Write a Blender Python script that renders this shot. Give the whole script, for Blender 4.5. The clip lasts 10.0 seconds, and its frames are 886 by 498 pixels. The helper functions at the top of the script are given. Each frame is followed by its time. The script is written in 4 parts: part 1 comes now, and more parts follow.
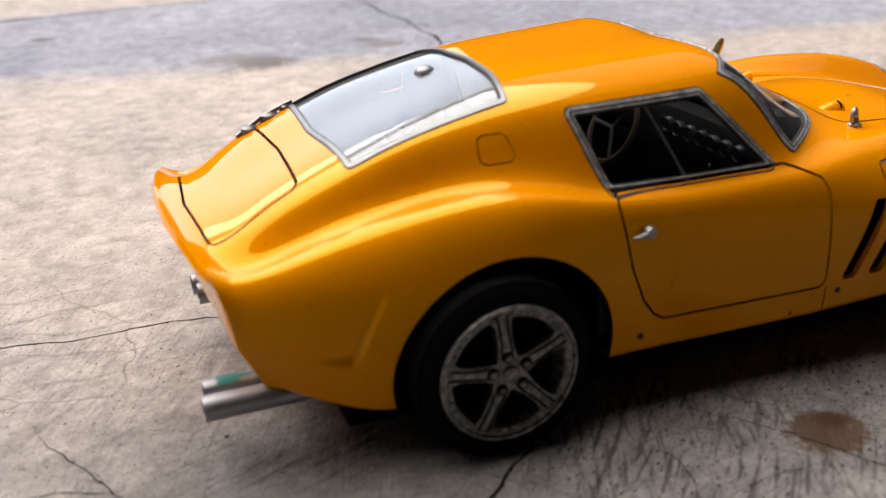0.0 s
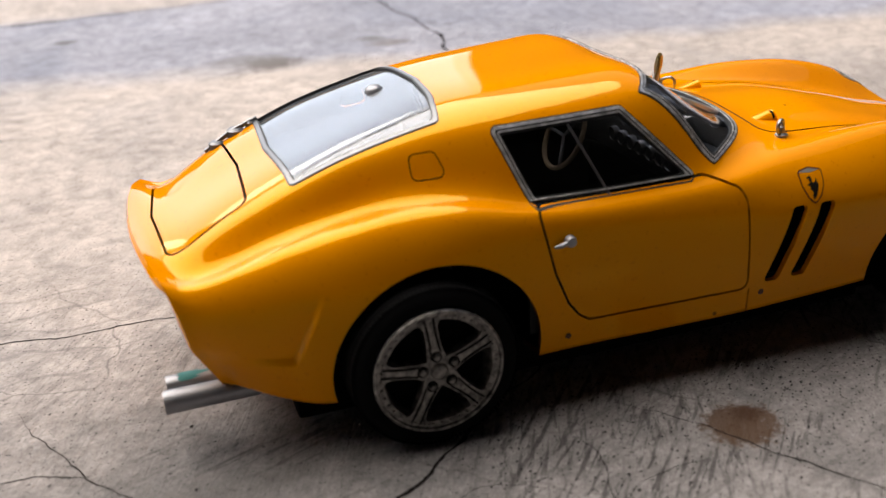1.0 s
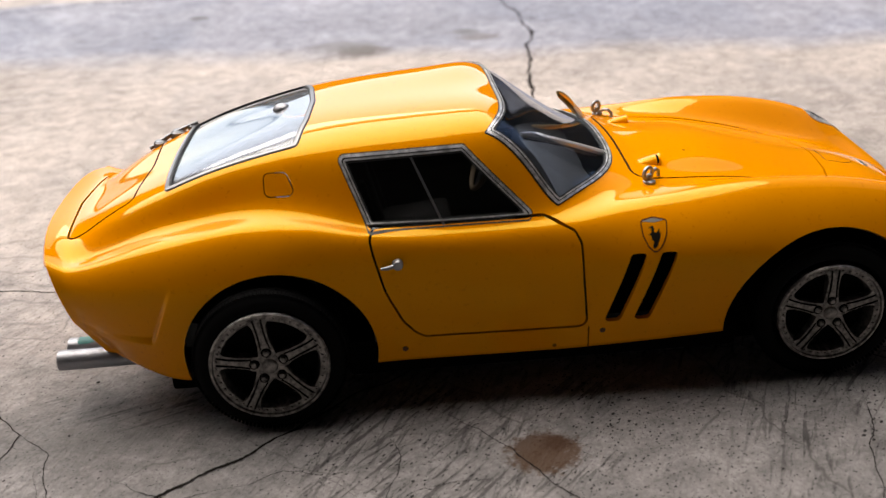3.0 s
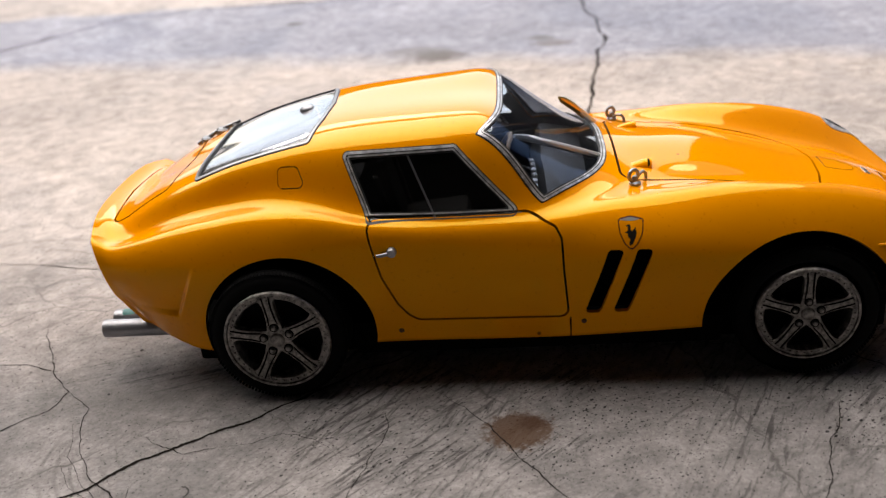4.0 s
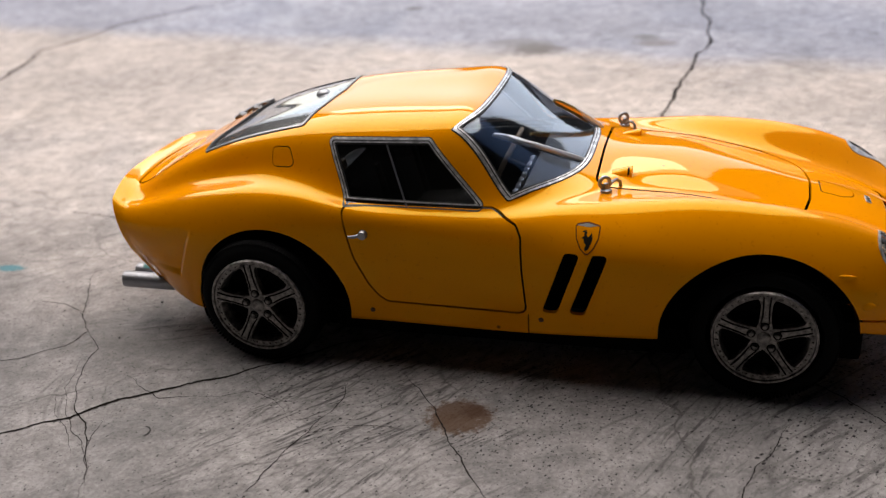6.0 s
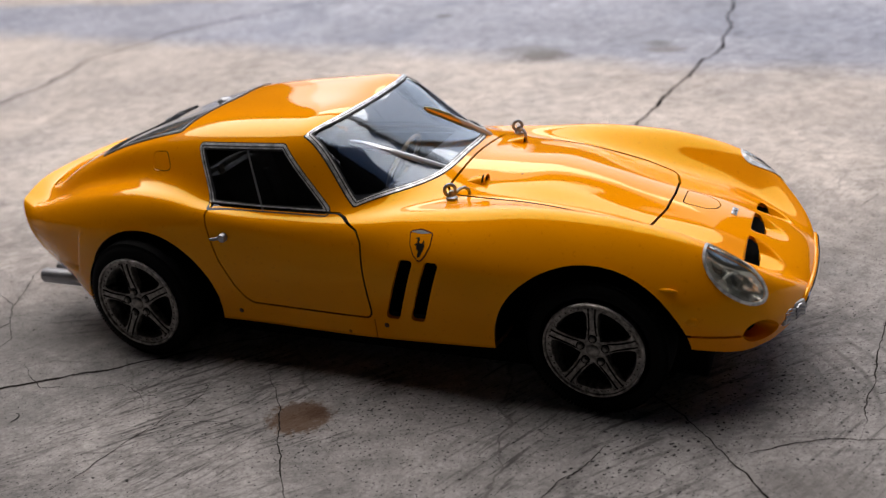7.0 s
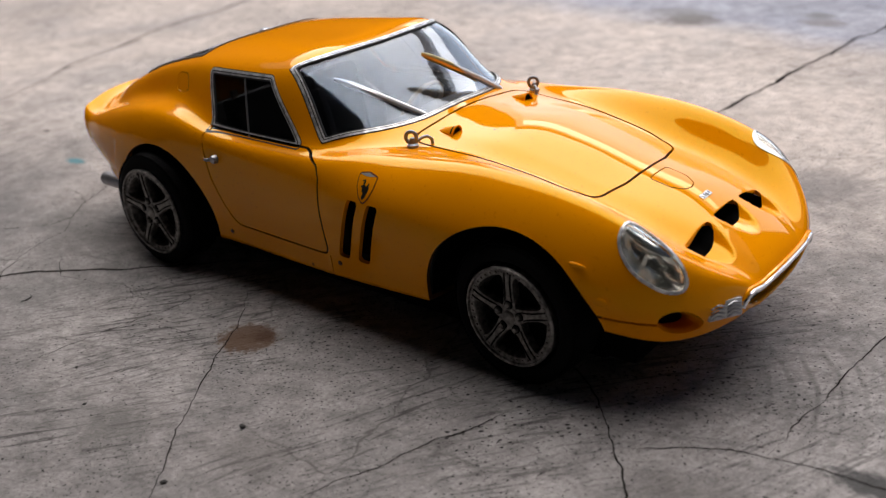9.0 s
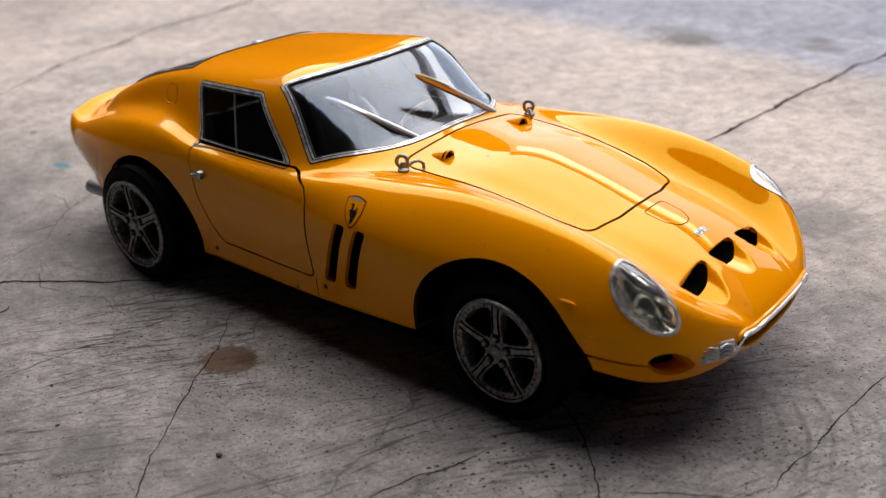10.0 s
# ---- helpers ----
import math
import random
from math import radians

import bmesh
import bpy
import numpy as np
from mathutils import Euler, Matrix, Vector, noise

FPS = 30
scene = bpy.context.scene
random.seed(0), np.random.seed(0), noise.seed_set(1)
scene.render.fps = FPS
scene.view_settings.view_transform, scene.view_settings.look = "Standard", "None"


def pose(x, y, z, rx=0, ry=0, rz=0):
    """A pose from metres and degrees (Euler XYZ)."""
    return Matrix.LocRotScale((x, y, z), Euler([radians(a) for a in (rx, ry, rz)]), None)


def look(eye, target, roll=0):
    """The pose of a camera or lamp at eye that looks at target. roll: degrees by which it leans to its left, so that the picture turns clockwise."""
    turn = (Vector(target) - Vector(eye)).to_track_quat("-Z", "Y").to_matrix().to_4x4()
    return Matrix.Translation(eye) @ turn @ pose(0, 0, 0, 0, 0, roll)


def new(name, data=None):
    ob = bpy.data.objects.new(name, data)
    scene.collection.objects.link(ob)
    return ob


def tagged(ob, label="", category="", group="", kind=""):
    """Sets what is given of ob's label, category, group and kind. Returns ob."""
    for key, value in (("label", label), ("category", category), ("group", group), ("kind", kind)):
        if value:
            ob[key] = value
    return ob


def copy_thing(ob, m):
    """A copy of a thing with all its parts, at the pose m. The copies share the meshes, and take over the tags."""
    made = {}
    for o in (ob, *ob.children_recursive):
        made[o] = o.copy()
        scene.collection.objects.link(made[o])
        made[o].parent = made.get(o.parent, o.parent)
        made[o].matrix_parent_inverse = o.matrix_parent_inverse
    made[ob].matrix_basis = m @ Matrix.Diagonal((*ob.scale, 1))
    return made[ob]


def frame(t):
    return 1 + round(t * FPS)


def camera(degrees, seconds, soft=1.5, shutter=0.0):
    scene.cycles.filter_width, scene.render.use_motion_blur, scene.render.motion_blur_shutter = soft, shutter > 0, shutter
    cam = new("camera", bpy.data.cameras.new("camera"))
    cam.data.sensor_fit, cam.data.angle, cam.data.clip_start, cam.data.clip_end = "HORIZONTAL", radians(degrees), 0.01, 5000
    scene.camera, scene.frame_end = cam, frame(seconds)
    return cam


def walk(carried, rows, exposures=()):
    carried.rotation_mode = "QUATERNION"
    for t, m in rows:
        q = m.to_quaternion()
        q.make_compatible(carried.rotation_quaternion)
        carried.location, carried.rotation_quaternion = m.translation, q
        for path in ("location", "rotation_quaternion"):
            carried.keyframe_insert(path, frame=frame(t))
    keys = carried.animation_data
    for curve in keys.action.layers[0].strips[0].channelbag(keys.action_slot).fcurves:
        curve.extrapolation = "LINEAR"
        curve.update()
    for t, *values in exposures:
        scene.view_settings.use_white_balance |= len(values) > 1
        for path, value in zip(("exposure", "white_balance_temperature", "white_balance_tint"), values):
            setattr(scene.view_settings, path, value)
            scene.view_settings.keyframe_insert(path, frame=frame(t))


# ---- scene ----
cam = camera(48.95, 10.0, soft=1.3)
# close-up lens: what lies before and behind the car goes soft
cam.data.dof.use_dof, cam.data.dof.focus_distance, cam.data.dof.aperture_fstop = True, 0.252, 18.0
# seconds, eye in metres, turn in degrees
PATH = [
    (0.0, -0.06993, -0.18334, 0.10844, 67.199, 1.636, -22.763),
    (0.5, -0.06418, -0.19269, 0.11546, 66.488, 2.430, -22.434),
    (1.0, -0.05421, -0.20419, 0.11909, 66.237, 2.938, -20.408),
    (1.5, -0.04584, -0.21395, 0.11977, 66.668, 2.624, -17.847),
    (2.0, -0.03252, -0.22357, 0.11905, 66.902, 2.675, -14.371),
    (2.5, -0.00347, -0.23143, 0.12298, 66.447, 2.738, -10.113),
    (2.7, 0.00842, -0.23344, 0.12970, 64.918, 2.487, -8.626),
    (4.0, 0.05519, -0.25922, 0.13825, 65.629, 4.119, 1.358),
    (4.5, 0.06574, -0.26485, 0.13721, 65.879, 3.632, 3.274),
    (5.0, 0.07334, -0.26854, 0.13766, 66.001, 4.129, 4.757),
    (5.2, 0.07637, -0.26892, 0.14022, 65.877, 3.553, 5.634),
    (6.3, 0.12844, -0.25750, 0.14059, 65.694, 3.971, 15.233),
    (6.5, 0.14370, -0.25389, 0.13966, 66.125, 4.721, 16.214),
    (7.0, 0.17954, -0.24407, 0.13646, 66.366, 5.048, 20.551),
    (7.5, 0.20922, -0.23095, 0.12839, 66.851, 4.998, 25.488),
    (8.0, 0.22341, -0.22104, 0.12384, 66.962, 5.305, 28.947),
    (8.5, 0.23216, -0.21497, 0.12644, 65.997, 5.098, 33.724),
    (9.0, 0.24435, -0.20779, 0.12868, 64.992, 3.862, 36.823),
    (9.5, 0.24284, -0.20474, 0.13453, 64.631, 2.827, 37.306),
    (10.0, 0.24042, -0.20116, 0.13212, 65.134, 2.000, 37.118),
]
walk(cam, [(t, pose(x, y, z, rx, ry, rz)) for t, x, y, z, rx, ry, rz in PATH], exposures=[(0.0, 1.35, 6850, 11), (2.5, 1.35, 6850, 11), (5.0, 1.33, 6750, 12), (7.0, 1.02, 6550, 11), (8.0, 0.99, 6500, 11), (10.0, 1.11, 6550, 12)])

# ---- daylight ----
world = bpy.data.worlds.new("overcast_sky")
scene.world = world
world.use_nodes = True
wn = world.node_tree.nodes
sky = wn.new("ShaderNodeTexSky")
sky.sky_type, sky.sun_disc = "NISHITA", False
sky.sun_elevation, sky.sun_rotation = radians(63), radians(-28.8)
sky.air_density, sky.dust_density, sky.ozone_density = 1.0, 0.7, 1.0
wn["Background"].inputs["Strength"].default_value = 0.05
world.node_tree.links.new(sky.outputs["Color"], wn["Background"].inputs["Color"])
sun = new("sun", bpy.data.lights.new("sun", "SUN"))
sun.data.energy, sun.data.angle, sun.data.color = 2.35, radians(72), (1.0, 0.945, 0.87)
sun.matrix_world = look((0, 0, 0), (0.22, -0.40, -0.89))
# unseen lamp added as the bright patch that roof and glass mirror
panel_light = new("added_panel_light", bpy.data.lights.new("added_panel_light", "AREA"))
panel_light.data.shape, panel_light.data.size, panel_light.data.size_y = "RECTANGLE", 1.62, 0.96
panel_light.data.energy, panel_light.data.color = 3.1, (0.94, 0.97, 1.0)
panel_light.matrix_world = pose(-0.19, 1.66, 0.86, -90, 0, 0)
# second lamp added low down to lighten the rear window's reflection
low_light = new("added_low_panel_light", bpy.data.lights.new("added_low_panel_light", "AREA"))
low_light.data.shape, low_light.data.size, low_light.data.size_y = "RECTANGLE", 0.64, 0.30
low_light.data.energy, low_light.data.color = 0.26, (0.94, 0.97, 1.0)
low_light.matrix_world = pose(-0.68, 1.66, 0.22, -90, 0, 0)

MM = 0.001


# ---- materials ----
def material(name, colour, rough=0.5, metal=0.0, coat=0.0):
    m = bpy.data.materials.new(name)
    m.use_nodes = True
    b = m.node_tree.nodes["Principled BSDF"]
    b.inputs["Base Color"].default_value = (*colour, 1)
    b.inputs["Roughness"].default_value = rough
    b.inputs["Metallic"].default_value = metal
    b.inputs["Coat Weight"].default_value = coat
    b.inputs["Coat Roughness"].default_value = 0.03
    return m


def node(m, kind, **values):
    n = m.node_tree.nodes.new(kind)
    for key, value in values.items():
        n.inputs[key.replace("_", " ")].default_value = value
    return n


def link(m, a, b):
    m.node_tree.links.new(a, b)


def where(m, scale=(1, 1, 1), turn=(0, 0, 0)):
    g, s = node(m, "ShaderNodeTexCoord"), node(m, "ShaderNodeMapping")
    s.inputs["Scale"].default_value, s.inputs["Rotation"].default_value = scale, turn
    link(m, g.outputs["Object"], s.inputs["Vector"])
    return s.outputs["Vector"]


def clouds(m, vector, scale, detail=4.0, rough=0.55, warp=0.0):
    n = node(m, "ShaderNodeTexNoise", Scale=scale, Detail=detail, Roughness=rough, Distortion=warp)
    link(m, vector, n.inputs["Vector"])
    return n.outputs["Fac"]


def steps(m, fac, *stops):
    r = node(m, "ShaderNodeValToRGB")
    e = r.color_ramp.elements
    while len(e) < len(stops):
        e.new(0.5)
    for k, (at, colour) in zip(e, stops):
        k.position = at
        k.color = (*colour, 1) if len(colour) == 3 else colour
    link(m, fac, r.inputs["Fac"])
    return r.outputs["Color"]


def mixed(m, fac, a, b, mode="MIX"):
    x = m.node_tree.nodes.new("ShaderNodeMix")
    x.data_type, x.blend_type = "RGBA", mode
    for sock, v in ((x.inputs[0], fac), (x.inputs[6], a), (x.inputs[7], b)):
        if isinstance(v, (int, float)):
            sock.default_value = v
        elif isinstance(v, tuple):
            sock.default_value = (*v, 1)
        else:
            link(m, v, sock)
    return x.outputs[2]


def grey(v):
    return (v, v, v)


def shader(m):
    return m.node_tree.nodes["Principled BSDF"]


def bumped(m, height, strength, distance):
    b = node(m, "ShaderNodeBump", Strength=strength, Distance=distance)
    link(m, height, b.inputs["Height"])
    link(m, b.outputs["Normal"], shader(m).inputs["Normal"])


paint = material("yellow_enamel", (0.86, 0.288, 0.0003), 0.03, 0.0, 0.0)
v = where(paint)
speck = node(paint, "ShaderNodeTexVoronoi", Scale=75.0, Randomness=1.0)
link(paint, v, speck.inputs["Vector"])
chance = node(paint, "ShaderNodeSeparateXYZ")
link(paint, speck.outputs["Color"], chance.inputs[0])
enamel = mixed(paint, steps(paint, clouds(paint, v, 900, 3), (0.62, grey(0)), (0.72, grey(0.5))), (0.86, 0.288, 0.0003), (0.70, 0.19, 0.001))
chip = node(paint, "ShaderNodeMath")
chip.operation = "MULTIPLY"
link(paint, steps(paint, chance.outputs["X"], (0.78, grey(0)), (1.0, grey(1))), chip.inputs[0])
chip.inputs[1].default_value = 0.05
worn = node(paint, "ShaderNodeMath")
worn.operation = "SUBTRACT"
link(paint, chip.outputs[0], worn.inputs[0])
link(paint, speck.outputs["Distance"], worn.inputs[1])
link(paint, mixed(paint, steps(paint, worn.outputs[0], (0.0, grey(0)), (0.02, grey(0.8))), enamel, (0.10, 0.03, 0.008)), shader(paint).inputs["Base Color"])
link(paint, steps(paint, clouds(paint, v, 160, 4), (0.35, grey(0.01)), (0.75, grey(0.04))), shader(paint).inputs["Roughness"])
shader(paint).inputs["IOR"].default_value = 1.55
shader(paint).inputs["Specular Tint"].default_value = (1.0, 0.90, 0.08, 1)
black = material("black_plastic", (0.012, 0.012, 0.013), 0.55)
# near-black so that hollows come out as dark as deep shade
liner = material("shade_liner", (0.004, 0.004, 0.004), 0.8)
rubber = material("tyre_rubber", (0.003, 0.003, 0.0032), 0.7)
shader(rubber).inputs["Specular IOR Level"].default_value = 0.05
v = where(rubber)
bumped(rubber, clouds(rubber, v, 1800, 4), 0.25, 0.0002)
chrome = material("chrome", (0.78, 0.78, 0.79), 0.10, 1.0)
v = where(chrome)
link(chrome, steps(chrome, clouds(chrome, v, 700, 4), (0.3, grey(0.05)), (0.75, grey(0.28))), shader(chrome).inputs["Roughness"])
dark_trim = material("tarnished_trim", (0.20, 0.20, 0.21), 0.34, 0.8)
side_trim = material("thin_bright_trim", (0.55, 0.55, 0.56), 0.32, 0.55)
v = where(side_trim)
link(side_trim, mixed(side_trim, steps(side_trim, clouds(side_trim, v, 420, 4, 0.7), (0.4, grey(0)), (0.6, grey(1))), (0.40, 0.40, 0.41), (0.88, 0.88, 0.89)), shader(side_trim).inputs["Base Color"])
pewter = material("scuffed_wheel_silver", (0.5, 0.48, 0.45), 0.36, 0.65)
v = where(pewter)
link(pewter, mixed(pewter, steps(pewter, clouds(pewter, v, 700, 5, 0.7), (0.34, grey(0)), (0.68, grey(1))), (0.045, 0.042, 0.04), (0.34, 0.32, 0.30)), shader(pewter).inputs["Base Color"])
steel = material("dull_pipe_steel", (0.30, 0.30, 0.32), 0.4, 0.9)
v = where(steel)
link(steel, steps(steel, clouds(steel, v, 500, 5), (0.3, grey(0.34)), (0.7, grey(0.6))), shader(steel).inputs["Roughness"])
groove = material("panel_line_paint", (0.10, 0.03, 0.003), 0.6)
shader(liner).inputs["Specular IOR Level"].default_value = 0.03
teal = material("teal_smear", (0.03, 0.22, 0.22), 0.5)
silver_paint = material("silver_lacquer", (0.70, 0.70, 0.71), 0.32, 0.55)
leather = material("black_leather", (0.016, 0.015, 0.015), 0.5)
v = where(leather)
bumped(leather, clouds(leather, v, 2500, 3), 0.3, 0.0002)
cream = material("pale_tan_trim", (0.42, 0.30, 0.19), 0.5)
bronze = material("dull_gold_metal", (0.50, 0.36, 0.13), 0.35, 0.9)
decal_black = material("decal_black", (0.012, 0.010, 0.008), 0.35, 0.0, 0.6)
decal_red = material("decal_dark_red", (0.10, 0.012, 0.006), 0.35)
plate_white = material("plate_silver_white", (0.46, 0.46, 0.45), 0.32, 0.5)


def glassy(name, tint, rough=0.0, ior=1.45):
    m = material(name, tint, rough)
    shader(m).inputs["Transmission Weight"].default_value = 1.0
    shader(m).inputs["IOR"].default_value = ior
    return m


glass = glassy("sky_tint_acrylic", (0.50, 0.56, 0.66), 0.0, 1.46)
shader(glass).inputs["Coat Weight"].default_value = 0.12
shader(glass).inputs["Coat IOR"].default_value = 1.7
shader(glass).inputs["Coat Roughness"].default_value = 0.14
# the sky's blue put into the specular colour of the windscreen
shader(glass).inputs["Specular Tint"].default_value = (0.70, 0.83, 1.0, 1)
rear_glass = glassy("dusty_acrylic", (0.74, 0.77, 0.86), 0.0, 1.45)
shader(rear_glass).inputs["Coat Weight"].default_value = 0.3
shader(rear_glass).inputs["Coat IOR"].default_value = 1.7
shader(rear_glass).inputs["Coat Roughness"].default_value = 0.30
# the rear pane's reflections tinted with sky blue as well
shader(rear_glass).inputs["Specular Tint"].default_value = (0.80, 0.88, 1.0, 1)
smoked = glassy("smoked_acrylic", (0.20, 0.205, 0.215))
lens_glass = glassy("lamp_cover_acrylic", (0.95, 0.96, 0.93), 0.0)
lamp_silver = material("lamp_reflector", (0.74, 0.74, 0.72), 0.13, 0.95)
v = where(lamp_silver)
bumped(lamp_silver, clouds(lamp_silver, v, 420, 2), 0.35, 0.0012)

concrete = material("trowelled_concrete", (0.36, 0.35, 0.33), 0.75)


# centre and half size on the floor in metres, softness, colour, strength
STAINS = [
    (0.059, -0.0625, 0.0082, 0.0072, 0.30, (0.085, 0.046, 0.024), 0.85),
    (0.0625, -0.0595, 0.0040, 0.0030, 0.9, (0.05, 0.022, 0.010), 0.6),
    (0.030, 0.287, 0.016, 0.012, 0.7, (0.12, 0.105, 0.095), 0.8),
    (0.018, 0.300, 0.020, 0.010, 0.9, (0.16, 0.15, 0.14), 0.6),
    (-0.068, 0.388, 0.007, 0.005, 0.6, (0.10, 0.10, 0.10), 0.8),
    (0.090, 0.312, 0.008, 0.006, 0.7, (0.14, 0.14, 0.14), 0.7),
]
SCUFF_MARKS = [
    (-0.117, 0.003, 0.0055, 0.0025, 0.5, (0.05, 0.20, 0.24), 0.8),
    (0.160, 0.103, 0.020, 0.014, 0.9, (0.14, 0.13, 0.13), 0.6),
    (0.213, -0.039, 0.009, 0.004, 0.6, (0.05, 0.05, 0.05), 0.9),
    (0.096, 0.299, 0.012, 0.008, 0.8, (0.16, 0.14, 0.13), 0.6),
    (0.062, -0.108, 0.010, 0.009, 1.0, (0.11, 0.105, 0.10), 0.7),
    (0.186, -0.062, 0.014, 0.008, 1.0, (0.12, 0.11, 0.105), 0.6),
    (0.222, 0.020, 0.012, 0.009, 1.0, (0.13, 0.125, 0.12), 0.6),
    (0.098, -0.098, 0.012, 0.007, 1.0, (0.13, 0.12, 0.115), 0.55),
    (-0.168, 0.022, 0.0018, 0.0014, 0.4, (0.04, 0.04, 0.04), 0.9),
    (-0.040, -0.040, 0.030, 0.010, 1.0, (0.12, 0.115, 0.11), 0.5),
]


def arith(m, op, a, b):
    n = node(m, "ShaderNodeMath")
    n.operation = op
    for sock, q in zip(n.inputs, (a, b)):
        if isinstance(q, (int, float)):
            sock.default_value = q
        else:
            link(m, q, sock)
    return n.outputs[0]


def blot_mask(m, v, cx, cy, rx, ry, soft):
    """An uneven, blurred patch on the floor."""
    s = node(m, "ShaderNodeMapping")
    s.inputs["Location"].default_value, s.inputs["Scale"].default_value = (-cx / rx, -cy / ry, 0), (1 / rx, 1 / ry, 0)
    link(m, v, s.inputs["Vector"])
    length = node(m, "ShaderNodeVectorMath")
    length.operation = "LENGTH"
    link(m, s.outputs["Vector"], length.inputs[0])
    rough = arith(m, "MULTIPLY", arith(m, "SUBTRACT", clouds(m, s.outputs["Vector"], 2.6, 7, 0.75), 0.5), 2.3)
    return steps(m, arith(m, "MULTIPLY", arith(m, "ADD", length.outputs["Value"], rough), 0.5), (max(0.0, 0.5 - 0.3 * soft), grey(1)), (0.55 + 0.1 * soft, grey(0)))


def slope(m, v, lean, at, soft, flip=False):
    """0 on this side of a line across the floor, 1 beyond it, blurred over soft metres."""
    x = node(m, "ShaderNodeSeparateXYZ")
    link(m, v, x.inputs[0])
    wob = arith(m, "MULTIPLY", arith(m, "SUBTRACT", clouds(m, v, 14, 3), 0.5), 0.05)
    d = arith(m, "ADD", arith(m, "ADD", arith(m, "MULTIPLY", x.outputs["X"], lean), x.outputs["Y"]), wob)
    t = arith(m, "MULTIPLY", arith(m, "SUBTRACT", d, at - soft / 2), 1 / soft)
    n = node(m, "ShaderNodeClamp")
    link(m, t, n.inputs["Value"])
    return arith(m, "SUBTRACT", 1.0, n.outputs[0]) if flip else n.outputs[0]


def swept(m, v, turn, size):
    """Places on the floor turned so that x runs along a sweep of the trowel, then scaled."""
    a, s = node(m, "ShaderNodeMapping"), node(m, "ShaderNodeMapping")
    a.inputs["Rotation"].default_value, s.inputs["Scale"].default_value = (0, 0, radians(-turn)), size
    link(m, v, a.inputs["Vector"])
    link(m, a.outputs["Vector"], s.inputs["Vector"])
    return s.outputs["Vector"]


def dress_concrete(m):
    v = where(m)
    base = mixed(m, steps(m, clouds(m, v, 6.0, 7, 0.62), (0.32, grey(0)), (0.68, grey(1))), (0.255, 0.245, 0.238), (0.37, 0.353, 0.338))
    # light's fall-off put into the tone: greyer trodden cement this side, paler and warmer beyond the car
    far_side = slope(m, v, -0.20, 0.040, 0.14)
    base = mixed(m, far_side, mixed(m, 1.0, base, (0.91, 0.885, 0.905), "MULTIPLY"), mixed(m, 1.0, base, (1.78, 1.63, 1.56), "MULTIPLY"))
    near = steps(m, far_side, (0.0, grey(1)), (1.0, grey(0.35)))
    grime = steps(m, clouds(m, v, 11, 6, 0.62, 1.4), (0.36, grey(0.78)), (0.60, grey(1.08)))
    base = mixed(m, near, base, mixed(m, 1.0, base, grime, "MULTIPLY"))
    blot = steps(m, clouds(m, v, 26, 8, 0.7, 0.5), (0.36, grey(1)), (0.54, grey(0)))
    base = mixed(m, mixed(m, 1.0, mixed(m, 1.0, blot, grey(0.60), "MULTIPLY"), near, "MULTIPLY"), base, (0.165, 0.16, 0.157))
    fine = steps(m, clouds(m, v, 140, 6, 0.7), (0.34, grey(0.72)), (0.66, grey(1.15)))
    base = mixed(m, 1.0, base, fine, "MULTIPLY")
    grain = steps(m, clouds(m, v, 900, 6, 0.75), (0.36, grey(0.76)), (0.64, grey(1.16)))
    base = mixed(m, steps(m, far_side, (0.0, grey(1)), (1.0, grey(0.45))), base, mixed(m, 1.0, base, grain, "MULTIPLY"))
    along = node(m, "ShaderNodeSeparateXYZ")
    link(m, v, along.inputs[0])
    sown = steps(m, arith(m, "ADD", arith(m, "MULTIPLY", along.outputs["X"], 3.0), 0.3), (0.22, grey(0.35)), (0.42, grey(1)), (0.62, grey(1)), (0.80, grey(0.65)))
    worn_spot = blot_mask(m, v, -0.034, -0.027, 0.026, 0.016, 1.0)
    # trowel scuffs: bundles of dark strokes along two sweeps
    for turn, size, zone, much in ((46, (60, 600, 1), 10, 0.85), (20, (40, 480, 1), 8, 0.8), (64, (75, 640, 1), 13, 0.75)):
        streak = swept(m, v, turn, size)
        scuff = steps(m, clouds(m, streak, 1.0, 5, 0.62, 0.3), (0.535, grey(0)), (0.60, grey(1)))
        patch = steps(m, clouds(m, v, zone, 5, 0.65, 0.4), (0.47, grey(0)), (0.62, grey(1)))
        patch = mixed(m, 1.0, patch, near, "MULTIPLY")
        patch = mixed(m, 1.0, patch, sown, "MULTIPLY")
        if turn == 20:
            patch = mixed(m, 1.0, patch, grey(0.35), "MULTIPLY")
            patch = mixed(m, 1.0, patch, mixed(m, 1.0, worn_spot, steps(m, clouds(m, v, 30, 3), (0.35, grey(0.3)), (0.6, grey(1))), "MULTIPLY"), "LIGHTEN")
        scuff = mixed(m, 1.0, scuff, patch, "MULTIPLY")
        base = mixed(m, mixed(m, 1.0, scuff, grey(much), "MULTIPLY"), base, (0.022, 0.020, 0.020))
    # pits, drawn out along the trowel's sweep, and grit
    hollow = None
    ragged = arith(m, "MULTIPLY", arith(m, "SUBTRACT", clouds(m, v, 1100, 4, 0.65), 0.5), 1.0)
    for turn, size, share, zone in ((40, (520, 820, 1), 0.34, 9.0), (34, (300, 460, 1), 0.12, 7.0), (62, (800, 1150, 1), 0.36, 17.0)):
        cell = node(m, "ShaderNodeTexVoronoi", Scale=1.0, Randomness=1.0)
        cell.voronoi_dimensions = "2D"
        link(m, swept(m, v, turn, size), cell.inputs["Vector"])
        pick = node(m, "ShaderNodeSeparateXYZ")
        link(m, cell.outputs["Color"], pick.inputs[0])
